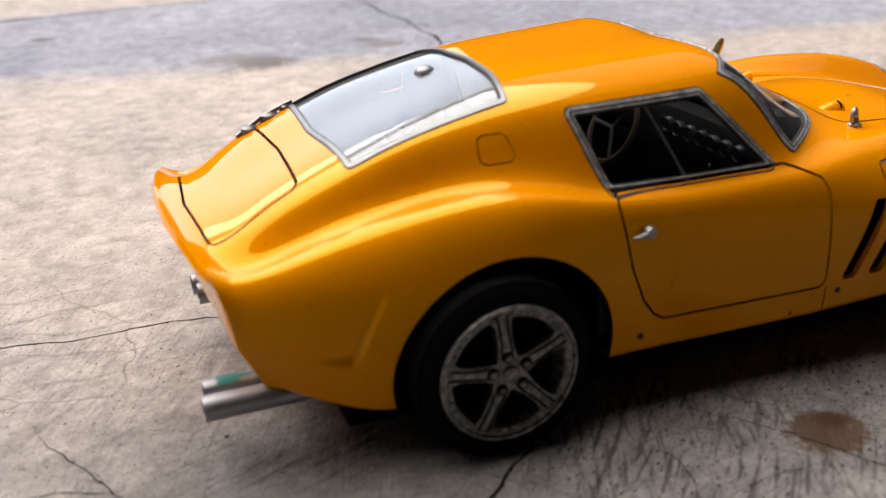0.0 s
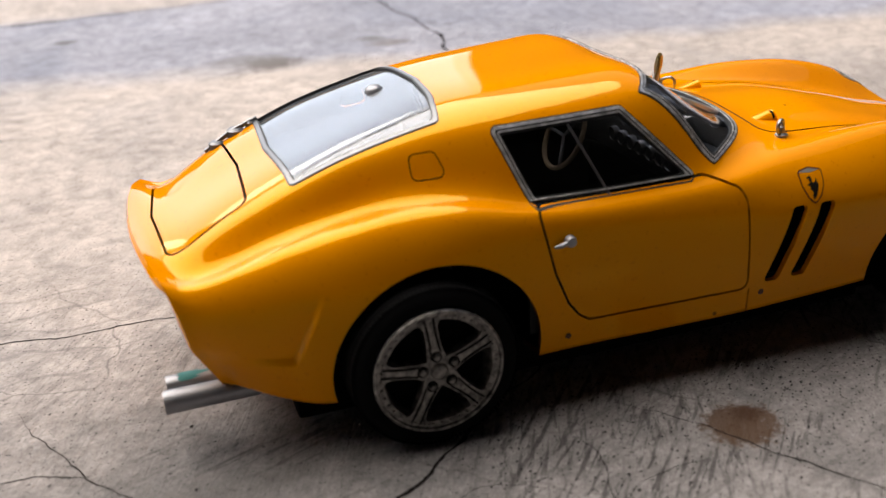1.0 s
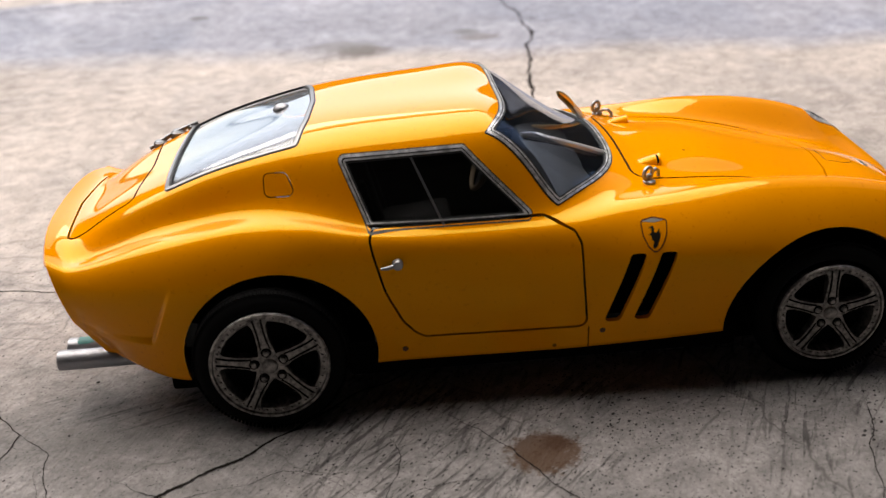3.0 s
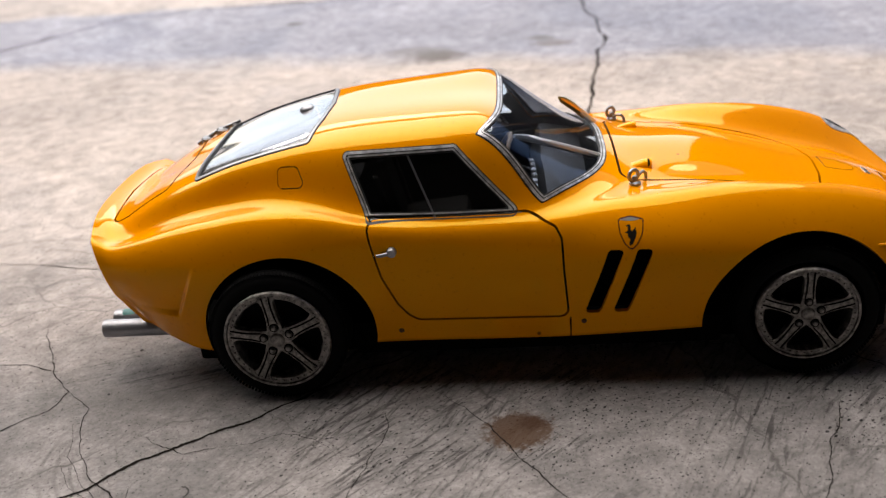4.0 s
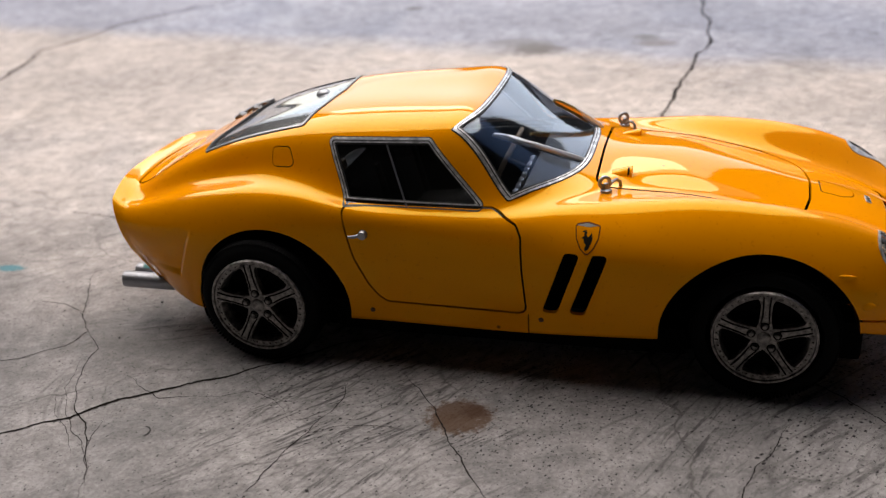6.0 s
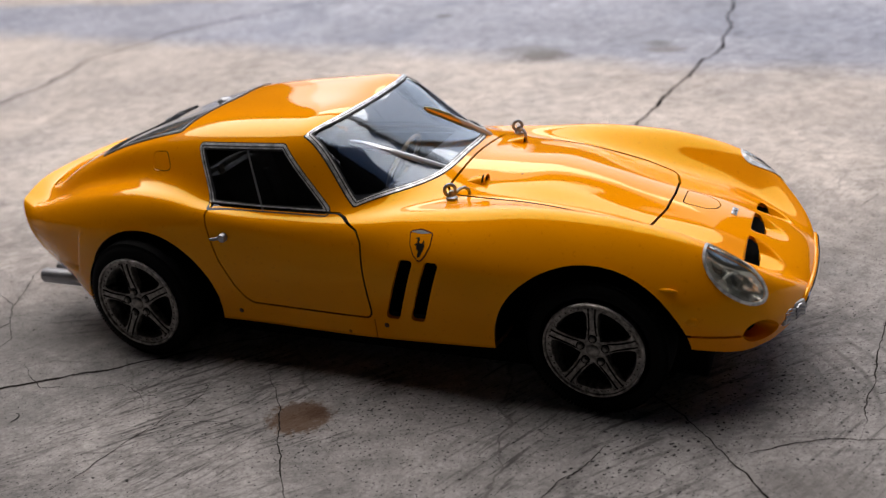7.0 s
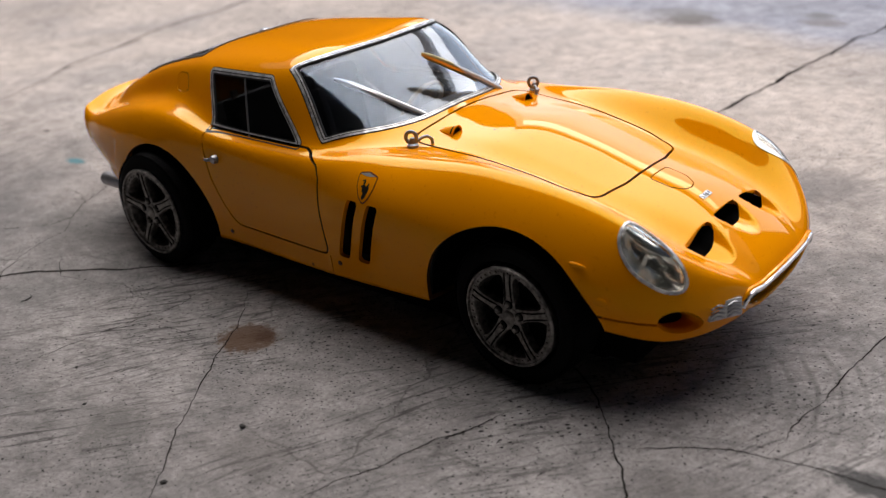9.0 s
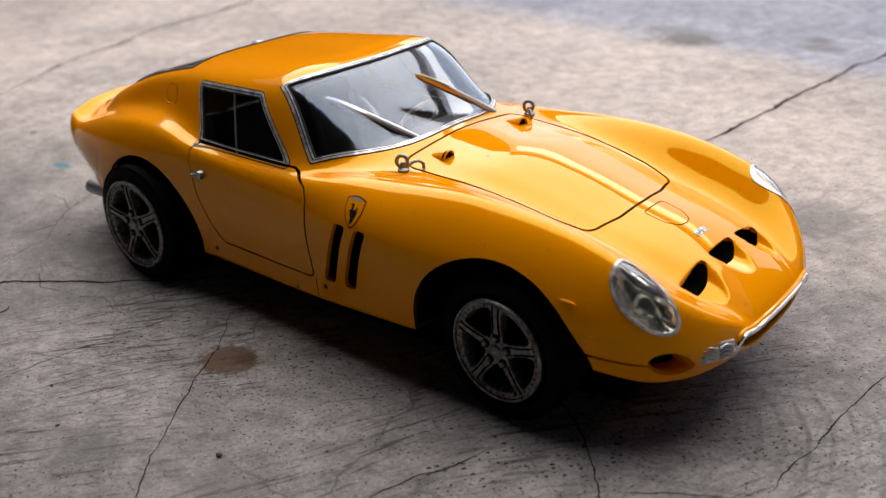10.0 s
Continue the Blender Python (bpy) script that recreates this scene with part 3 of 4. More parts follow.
    me.normals_split_custom_set_from_vertices(np.concatenate([N, -N, rn]).tolist())
    ob = new(name, me)
    ob.parent = parent
    if label:
        tagged(ob, label)
    return ob


def polygon(px, py, pts, r=0.0):
    """Signed distance to a polygon with corners rounded by r (negative inside)."""
    p = np.array(pts, float)
    if ((p[:, 0] * np.roll(p[:, 1], -1)) - (np.roll(p[:, 0], -1) * p[:, 1])).sum() < 0:
        p = p[::-1]
    if r:
        q = []
        for i in range(len(p)):
            a, b, c = p[i - 1], p[i], p[(i + 1) % len(p)]
            u, w = (b - a) / np.linalg.norm(b - a), (c - b) / np.linalg.norm(c - b)
            nu, nw = np.array([-u[1], u[0]]), np.array([-w[1], w[0]])
            q.append(b + r * (nu + nw) / (1 + nu @ nw))
        p = np.array(q)
    d, inside = np.full(px.shape, 1e9), np.zeros(px.shape, bool)
    for i in range(len(p)):
        a, b = p[i - 1], p[i]
        ex, ey = b - a
        wx, wy = px - a[0], py - a[1]
        t = np.clip((wx * ex + wy * ey) / (ex * ex + ey * ey), 0, 1)
        d = np.minimum(d, (wx - ex * t) ** 2 + (wy - ey * t) ** 2)
        cross = ((a[1] > py) != (b[1] > py))
        with np.errstate(divide="ignore", invalid="ignore"):
            at = a[0] + (py - a[1]) * ex / (ey if abs(ey) > 1e-9 else 1e-9)
        inside ^= cross & (px < at)
    d = np.sqrt(d)
    return np.where(inside, -d, d) - r


# outlines of openings and panels: side view (x, z) or plan (x, y), in millimetres
def smax(*gs):
    out = gs[0]
    for g in gs[1:]:
        out = np.maximum(out, g)
    return out


SIDE_WINDOW = [(19.2, 61.0), (47.6, 62.2), (63.0, 46.2), (25.0, 46.2)]
DOOR = [(24.6, 46.6), (25.4, 41.8), (27.6, 32.3), (31.0, 24.4), (33.6, 21.0), (36.0, 19.4), (74.2, 19.8), (73.2, 32.0), (72.8, 41.0), (71.4, 43.8), (67.8, 45.4), (64.6, 46.6)]
FLAP = [(1.8, 57.7), (6.9, 58.0), (8.7, 53.3), (1.8, 53.0)]
SLOT = [(84.0, 37.9), (87.9, 37.9), (82.0, 20.5), (78.0, 20.5)]
HOOD = [(89.4, -25.6), (89.4, 25.6), (112, 24.2), (133, 22.4), (141.4, 20.2), (143.8, 10), (144.4, 0), (143.8, -10), (141.4, -20.2), (133, -22.4), (112, -24.2)]
TRUNK = [(-30.6, -22.0), (-29.4, 0), (-30.6, 22.0), (-47.6, 22.0), (-49.2, 0), (-47.6, -22.0)]
REAR_GLASS = [(9.6, -25.6), (12.0, -14), (13.0, 0), (12.0, 14), (9.6, 25.6), (-21.6, 25.0), (-22.8, 0), (-21.6, -25.0)]
# headlamp outlines on a plane across the front of each wing
LAMP_FRAME = np.array([(0.759, 0.067, -0.648), (-0.354, -0.792, -0.497), (-0.546, 0.607, -0.578)])
LAMP_CENTRE = np.array((162.9, -34.8, 35.8))
LAMP = [(-9.4, -1.9), (-8.3, 1.8), (-5.0, 4.1), (-0.7, 5.0), (3.4, 4.3), (7.6, 2.5), (9.9, -0.4), (9.0, -2.7), (5.0, -4.0), (0.2, -4.6), (-4.6, -4.5), (-7.8, -3.5)]
HATCH = [(147.2, -4.4), (147.2, 4.4), (152.6, 4.2), (155.2, 2.4), (155.8, 0), (155.2, -2.4), (152.6, -4.2)]
SHIELD = [(86.4, 44.6), (89.5, 45.1), (92.7, 44.4), (92.4, 41.6), (91.2, 39.2), (89.5, 37.6), (87.8, 39.2), (86.7, 41.6)]
NOSTRILS = (-14.4, -0.2, 14.0)


def rounded(pts, times=3):
    """Cut the corners of an outline until it runs smoothly."""
    p = np.array(pts, float)
    for _ in range(times):
        n = np.roll(p, -1, 0)
        p = np.stack([0.75 * p + 0.25 * n, 0.25 * p + 0.75 * n], 1).reshape(-1, 2)
    return p


def windscreen_field(V):
    x, y = V[:, 0], np.abs(V[:, 1])
    top = 58.6 - 4.6 * (y / 30) ** 5 - x
    foot = x - (86.6 - 17.6 * (np.minimum(y, 44) / 36.6) ** 3.5)
    flank = (y - (30.4 + (x - 52.6) * 6.5 / 16.5)) * 0.9
    return smax(top, foot * 0.85, flank)


def fields(V, only):
    """Signed distance of every point of the skin to the outline of one opening or panel."""
    x, y, z = V.T
    far = lambda lim: lim - np.abs(y)
    if only == "side_window":
        return smax(polygon(x, z, SIDE_WINDOW, 0.8), far(18))
    if only == "door":
        return smax(polygon(x, z, DOOR, 2.0), far(30))
    if only == "flap":
        return smax(polygon(x, z, FLAP, 1.2), far(10))
    if only == "slot_a":
        return smax(polygon(x, z, SLOT, 0.9), far(30))
    if only == "slot_b":
        return smax(polygon(x, z, [(a + 7.0, b) for a, b in SLOT], 0.9), far(30))
    if only == "hood":
        return smax(polygon(x, y, HOOD, 4.0), 34 - z)
    if only == "trunk":
        return smax(polygon(x, y, TRUNK, 1.9), 34 - z)
    if only == "rear_glass":
        return smax(polygon(x, y, REAR_GLASS, 0.9), 34 - z)
    if only == "windscreen":
        return smax(windscreen_field(V), 34 - z)
    if only == "arch_rear":
        return smax(np.hypot(x - 2.2, z - 16.5) - 22.6, far(23))
    if only == "arch_front":
        return smax(np.hypot(x - 131.4, z - 16.0) - 24.0, far(23))
    if only == "lamp":
        out = []
        for s in (1, -1):
            q = (V * (1, s, 1) - LAMP_CENTRE) @ LAMP_FRAME.T
            out.append(smax(polygon(q[:, 0], q[:, 1], rounded(LAMP)), np.abs(q[:, 2]) - 9, s * y + 20))
        return np.minimum(out[0], out[1])
    if only == "hatch":
        return smax(polygon(x, y, HATCH, 0.6), 30 - z)
    if only == "shield":
        return smax(polygon(x, z, SHIELD, 0.4), far(30))
    if only == "fog":
        return smax((np.hypot((x - 170.0) / 3.6, (z - 21.9) / 3.6) - 1) * 3.6, far(24))
    if only == "seam":
        lip = smax(np.abs(z - (23.2 - (x - 152) * 0.09)) - 0.38, x - 167.2, 150.0 - x, far(30))
        sill_joint = smax(np.abs(x - 74.5) - 0.24, z - 20.0, far(30))
        return np.minimum(lip, sill_joint)
    if only == "nostril":
        holes = [smax(np.hypot((x - 164.6) / 3.0, (y - c) / 5.5) - 1, (164.2 - x) / 3.0) * 3.0 for c in NOSTRILS]
        return smax(np.minimum(np.minimum(holes[0], holes[1]), holes[2]), 28 - z)
    raise KeyError(only)


def normals_of(V, F):
    n = np.cross(V[F[:, 1]] - V[F[:, 0]], V[F[:, 2]] - V[F[:, 0]])
    out = np.zeros_like(V)
    for k in range(3):
        np.add.at(out, F[:, k], n)
    return out / (np.linalg.norm(out, axis=1, keepdims=True) + 1e-12)


GAP = 0.26
A, F, TAIL_LOOP, NOSE_LOOP = build_skin()


def piece(name, lo=None, hi=None, base=None):
    """What lies between two distances from an outline."""
    S, T = base or (A, F)
    if hi is not None:
        S, T = clip(S, T, fields(S[:, :3], name) - hi)
    if lo is not None:
        S, T = clip(S, T, lo - fields(S[:, :3], name))
    return S, T


def one_side(S, T, s):
    return clip(S, T, -s * S[:, 1]) if s else (S, T)


def top_z(x, y):
    d = np.hypot(A[:, 0] - x, A[:, 1] - y) - 0.02 * A[:, 2]
    return float(A[np.argmin(np.where(A[:, 2] > 26, d, 1e9)), 2])


def flank_y(x, z):
    d = np.hypot(A[:, 0] - x, A[:, 2] - z)
    return float(A[np.argmin(np.where(A[:, 1] > 20, d, 1e9)), 1])


def build_body(car):
    S, T = A, F
    for name, lim in (("arch_rear", 0), ("arch_front", 0), ("side_window", 0), ("windscreen", 0), ("rear_glass", 0), ("lamp", 0), ("slot_a", 0), ("slot_b", 0), ("fog", 0), ("nostril", 0), ("seam", 0), ("door", GAP), ("hood", 0.40), ("trunk", 0.34), ("flap", 0.26), ("hatch", 0.32)):
        S, T = piece(name, lo=lim, base=(S, T))
    body = shell("body", S, T, paint, car, 1.3, inner=liner, rim=paint, label="glossy yellow enamel body shell with small scuffs")
    # shade painted in dark brown on the raw edges of the wheel arches
    body.data.materials.append(groove)
    for p in body.data.polygons:
        if p.material_index == 2 and any(abs(math.hypot(p.center.x / MM - x, p.center.z / MM - z) - r) < 0.6 for x, z, r in ((2.2, 16.5, 22.6), (131.4, 16.0, 24.0))):
            p.material_index = 3
    S, T = piece("door", hi=-GAP)
    S, T = piece("side_window", lo=0, base=(S, T))
    doors = {}
    for s in (-1, 1):
        P, Q = one_side(S, T, s)
        doors[s] = shell("door", P, Q, paint, car, 1.2, inner=leather, rim=groove)
    for nm, fld, g in (("hood", "hood", GAP), ("trunk_lid", "trunk", GAP), ("nose_hatch", "hatch", 0.0)):
        S, T = piece(fld, hi=-g)
        shell(nm, S, T, paint, car, 1.2, inner=liner, rim=groove)
    S, T = piece("flap", hi=0.0)
    for s in (-1, 1):
        P, Q = one_side(S, T, s)
        shell("vent_flap", P, Q, paint, car, 1.0, inner=liner, rim=groove)
    # glazing, each pane with its trim
    for nm, fld, sides, wide in (("windscreen", "windscreen", (0,), 0.85), ("rear_window", "rear_glass", (0,), 0.6), ("side_window", "side_window", (-1, 1), 0.95)):
        S, T = piece(fld, hi=0.2)
        R, U = piece(fld, lo=-wide, hi=0.22)
        B, W = piece(fld, lo=-wide - 0.35, hi=-wide)
        O, X = piece(fld, lo=0.22, hi=0.5)
        if fld == "side_window":
            R, U = clip(R, U, 46.9 - R[:, 2])
        for s in sides:
            P, Q = one_side(S, T, s)
            pane = shell(nm, P, Q, smoked if s else (rear_glass if nm == "rear_window" else glass), car, 0.7, lift=-0.35, label="clear acrylic pane reflecting the sky")
            pane.visible_shadow = False
            P, Q = one_side(R, U, s)
            shell("trim", P, Q, dark_trim if nm == "rear_window" else side_trim, pane, 1.2, lift=0.3, label="worn bright metal trim")
            # inner strip is the seal, outer one is drawn as the dark gap
            for P, Q, up in ((B, W, 0.1), (O, X, 0.05)):
                P, Q = one_side(P, Q, s)
                shell("seal", P, Q, black, pane, 0.8, lift=up, label="thin black strip for window seal and trim gap")
            if nm != "rear_window":
                P, Q = one_side(*piece(fld, lo=-wide * 0.62, hi=-wide * 0.38, base=(R, U)), s)
                shell("trim_line", P, Q, black, pane, 0.6, lift=0.36)
            if s:
                bm = bmesh.new()
                tube(bm, [(35.4, s * (flank_y(35.4, 60.8) - 0.2), 60.8), (38.8, s * (flank_y(38.8, 53.2) - 0.2), 53.2), (42.0, s * (flank_y(42.0, 46.0) - 0.2), 46.0)], 0.28, 6)
                part("divider", bm, dark_trim, pane, "thin dull metal bar between two panes")
    # headlamps
    S, T = piece("lamp", hi=0.1)
    B, W = piece("lamp", hi=-0.1)
    for s in (-1, 1):
        P, Q = one_side(S, T, s)
        cover = shell("headlamp", P, Q, lens_glass, car, 0.6, lift=0.1, label="clear teardrop headlamp cover with silver rim")
        cover.visible_shadow = False
        wide = 0.30
        P, Q = one_side(*piece("lamp", lo=-wide, hi=wide), s)
        shell("lamp_rim", P, Q, side_trim, cover, 0.8, lift=0.2)
        P, Q = one_side(B, W, s)
        deep = np.minimum(4.4, -fields(P[:, :3], "lamp") * 1.5 + 0.8)
        P = P.copy()
        P[:, :3] -= P[:, 3:] * deep[:, None]
        P[:, 3:] = normals_of(P[:, :3], Q)
        shell("reflector", P, Q, lamp_silver, cover, 0.5)
        bm = bmesh.new()
        lathe(bm, [(0.2, 2.9), (1.5, 2.6), (2.7, 1.7), (3.3, 0.4), (3.4, -0.8)], "x", (162.6, s * 33.2, 33.4), 28)
        part("bulb_lens", bm, lens_glass, cover)
    # badge on each front wing: a plain shield with a dark slender mark
    for s in (-1, 1):
        P, Q = one_side(*piece("shield", hi=0.0), s)
        badge = shell("wing_badge", P, Q, decal_red, car, 0.15, lift=0.06, label="small yellow shield decal with dark red outline")
        P, Q = one_side(*piece("shield", hi=-0.28), s)
        shell("badge_field", P, Q, paint, badge, 0.1, lift=0.10)
        P, Q = clip(P, Q, 44.0 - P[:, 2] + 0.12 * np.abs(P[:, 0] - 89.5))
        shell("badge_band", P, Q, plate_white, badge, 0.1, lift=0.14)
        S, T = one_side(*piece("shield", hi=-0.5), s)
        x, z = 89.5 - S[:, 0], S[:, 2]
        blob = 9 + 0 * x
        for cx, cz, a, b, lean in ((0.0, 41.2, 0.62, 1.25, -18), (0.35, 42.7, 0.34, 0.85, -22), (0.75, 43.2, 0.5, 0.24, -20), (0.95, 41.7, 0.75, 0.22, 18), (-0.2, 39.7, 0.26, 0.95, 12), (0.5, 39.6, 0.24, 0.9, -16), (-0.95, 41.2, 0.24, 1.0, 10), (-1.2, 42.4, 0.26, 0.5, -30)):
            c, q = math.cos(radians(lean)), math.sin(radians(lean))
            u, w = (x - cx) * c + (z - cz) * q, (z - cz) * c - (x - cx) * q
            blob = np.minimum(blob, (np.hypot(u / a, w / b) - 1) * min(a, b))
        S, T = clip(S, T, blob)
        shell("emblem", S, T, decal_black, badge, 0.1, lift=0.14)
    return doors


def mirror_pair(make):
    for s in (-1, 1):
        make(s)


def build_nose(car):
    # oval mouth: dark grille behind a bright rim
    loop = NOSE_LOOP[::3]
    bm = bmesh.new()
    tube(bm, [tuple(p) for p in loop], 0.62, 8, closed=True)
    part("mouth_rim", bm, paint, car)
    top = sorted((tuple(p) for p in loop if p[2] > 22.2), key=lambda p: p[1])
    bm = bmesh.new()
    tube(bm, [(p[0] + 0.35, p[1], p[2] - 0.5) for p in top], 0.72, 8)
    part("mouth_trim", bm, chrome, car, "bright metal strip along the oval mouth")
    back = [(p[0] - 5.0, p[1] * 0.96, 22.4 + (p[2] - 22.4) * 0.92) for p in loop]
    n = len(loop)
    mouth = flat("mouth_liner", [tuple(p) for p in loop] + back + [(174.0, 0, 22.4)], [(i, (i + 1) % n, n + (i + 1) % n, n + i) for i in range(n)] + [(n + i, n + (i + 1) % n, 2 * n) for i in range(n)], black, car)
    for k in range(-7, 8):
        bm = bmesh.new()
        tube(bm, [(177.4, k * 2.2, 20.6), (177.4, k * 2.2, 24.6)], 0.22, 5)
        part("grille_bar", bm, steel, mouth)
    # silver plate set on the curve beside the mouth, pressed in two wavy fields
    c, s_ = math.cos(radians(-32)), math.sin(radians(-32))
    bm = bmesh.new()
    block(bm, (176.4, -25.4, 23.4), (0.9, 8.4, 4.2), (0, -6, -32), 0.25)
    plate = part("bumper_plate", bm, plate_white, car, "small embossed silver plate")
    for dy in (-2.1, 2.1):
        for dz in (-1.35, -0.45, 0.45, 1.35):
            bm = bmesh.new()
            row = [(0.55 + 0.1 * math.sin(3 * u), dy + u, dz + 0.28 * math.cos(1.9 * u)) for u in np.linspace(-1.75, 1.75, 9)]
            tube(bm, [(176.4 + a * c - q * s_, -25.4 + a * s_ + q * c, 23.4 + h) for a, q, h in row], 0.26, 5)
            part("relief_bar", bm, steel, plate)

    def fog(s):
        bm = bmesh.new()
        rings = []
        for r, deep in ((1.0, 0.15), (0.95, 1.0), (0.86, 2.6), (0.74, 4.6), (0.62, 7.0)):
            ring = []
            for k in range(24):
                w = 2 * math.pi * k / 24
                x, z = 170.0 + 3.65 * r * math.cos(w), 21.9 + 3.65 * r * math.sin(w)
                yy = flank_y(170.0 + 3.65 * math.cos(w), 21.9 + 3.65 * math.sin(w)) - deep * 0.35
                ring.append(bm.verts.new(Vector((x - deep, s * yy, z)) * MM))
            rings.append(ring)
        for a, b in zip(rings, rings[1:]):
            for k in range(24):
                bm.faces.new((a[k], a[(k + 1) % 24], b[(k + 1) % 24], b[k]))
        bmesh.ops.recalc_face_normals(bm, faces=bm.faces)
        intake = part("brake_intake", bm, paint, car, "round yellow intake with a dark throat")
        # near-black disc stands in for the shade deep in the intake
        bm = bmesh.new()
        for e in (0.0, 0.5):
            ring = []
            for k in range(20):
                w = 2 * math.pi * k / 20
                x, z = 170.0 + 2.75 * math.cos(w), 21.9 + 2.75 * math.sin(w)
                ring.append(bm.verts.new(Vector((x - 4.4 - e, s * (flank_y(x, z) - 1.5), z)) * MM))
            bm.faces.new(ring)
        part("throat", bm, liner, intake)

    mirror_pair(fog)

    def markers(s):
        for x, z, a, b in ((149.6, 35.1, 2.8, 0.55), (155.6, 27.6, 1.9, 1.1)):
            bm = bmesh.new()
            bmesh.ops.create_uvsphere(bm, u_segments=14, v_segments=8, radius=1.0)
            y = flank_y(x, z)
            bmesh.ops.transform(bm, verts=bm.verts, matrix=Matrix.Translation(Vector((x, s * (y + 0.05), z)) * MM) @ Matrix.Diagonal((a * MM, 0.42 * MM, b * MM, 1)))
            part("side_marker", bm, paint, car)

    mirror_pair(markers)
    bm = bmesh.new()
    z = top_z(159.6, 0)
    block(bm, (159.6, 0, z + 0.02), (1.5, 4.6, 0.2), (0, 20, 0), 0.08)
    nose_badge = part("nose_badge", bm, side_trim, car, "small scuffed silver badge with dark strokes")
    for k, (wide, lean) in enumerate(((0.5, 12), (0.75, -8), (0.65, 15), (0.5, -14))):
        bm = bmesh.new()
        block(bm, (159.6 + 0.12 * (-1) ** k, -1.65 + 1.08 * k, z + 0.1), (1.0, wide, 0.22), (0, 20, lean), 0.06)
        part("stroke", bm, decal_black, nose_badge)
    # near-black block stands in for the shade behind the nostrils
    bm = bmesh.new()
    block(bm, (161.0, 0, 26.5), (16, 44, 8), (0, 22, 0), 1.0)
    part("nostril_shade", bm, liner, car)


def build_tail(car):
    loop = TAIL_LOOP[::2]
    n = len(loop)
    mid = loop.mean(0)
    verts, faces = [], []
    shares = (1.0, 0.98, 0.94, 0.88, 0.79, 0.66, 0.48, 0.25)
    for share in shares:
        for p in loop:
            q = mid + (p - mid) * share
            q[0] = p[0] + (mid[0] - 1.5 - p[0]) * (1 - share) ** 2 - 2.0 * math.sqrt(1 - share * share) * min(1.0, max(0.0, (42 - q[2]) / 10))
            verts.append(tuple(q))
    for r in range(len(shares) - 1):
        faces += [(r * n + i, r * n + (i + 1) % n, r * n + n + (i + 1) % n, r * n + n + i) for i in range(n)]
    last = (len(shares) - 1) * n
    faces.append(tuple(range(last, last + n)))
    panel = flat("tail_panel", verts, faces, paint, car)
    for p in panel.data.polygons:
        p.use_smooth = True

    def pipes(s):
        for y, x0 in ((23.4, -52.4), (29.4, -53.4)) if s < 0 else ((22.0, -47.0), (28.0, -47.6)):
            bm = bmesh.new()
            rows = [(2.45, -34.0), (2.5, x0 + 0.4), (2.4, x0), (2.05, x0), (2.0, x0 + 6)]
            lathe(bm, rows, "x", (0, s * y, 13.2), 28)
            pipe = part("exhaust_pipe", bm, steel, car, "dull silver exhaust pipe")
            if s < 0 and y < 25:
                bm = bmesh.new()
                lines = []
                for k in range(9):
                    w = radians(62 + 9 * k)
                    reach = 5.2 + 1.6 * math.sin(1.9 * k) - 0.28 * (k - 4) ** 2
                    lines.append([bm.verts.new(Vector((x0 + dx, s * y + 2.56 * math.cos(w), 13.2 + 2.56 * math.sin(w))) * MM) for dx in (2.6 + 0.5 * math.sin(2.7 * k), 3.4 + max(0.6, reach))])
                for a, c in zip(lines, lines[1:]):
                    bm.faces.new((a[0], a[1], c[1], c[0]))
                part("paint_smear", bm, teal, pipe, "teal paint rubbed on the pipe")

    mirror_pair(pipes)
    # tarnished hinge on the far edge of the deck
    cap = None
    for k, (x, y, r, h) in enumerate(((-31.5, 20.6, 1.9, 1.2), (-26.5, 22.2, 2.2, 1.4), (-22.6, 22.8, 1.3, 1.0))):
        bm = bmesh.new()
        z = top_z(x, y)
        lathe(bm, [(r * 0.2, h), (r * 0.7, h), (r, h * 0.6), (r * 1.05, -0.6)], "z", (x, y, z), 20)
        if cap is None:
            cap = part("deck_hinge", bm, dark_trim, car, "tarnished dark chrome hinge on the rear deck")
        else:
            part("hinge_knuckle", bm, dark_trim, cap)
    bm = bmesh.new()
    tube(bm, [(-34.5, 20.0, top_z(-34.5, 20.0) + 0.6), (-28, 21.8, top_z(-28, 21.8) + 1.2), (-21, 23.0, top_z(-21, 22.6) + 0.9)], [0.5, 0.7, 0.5], 8)
    part("hinge_bar", bm, dark_trim, cap)
    bm = bmesh.new()
    lathe(bm, [(0.3, 0.9), (1.2, 0.8), (1.9, 0.3), (2.2, -0.2), (2.3, -0.8)], "z", (4.3, 4.3, top_z(4.3, 4.3) - 0.2), 24)
    part("window_cap", bm, steel, car, "small silver cap on the rear window")


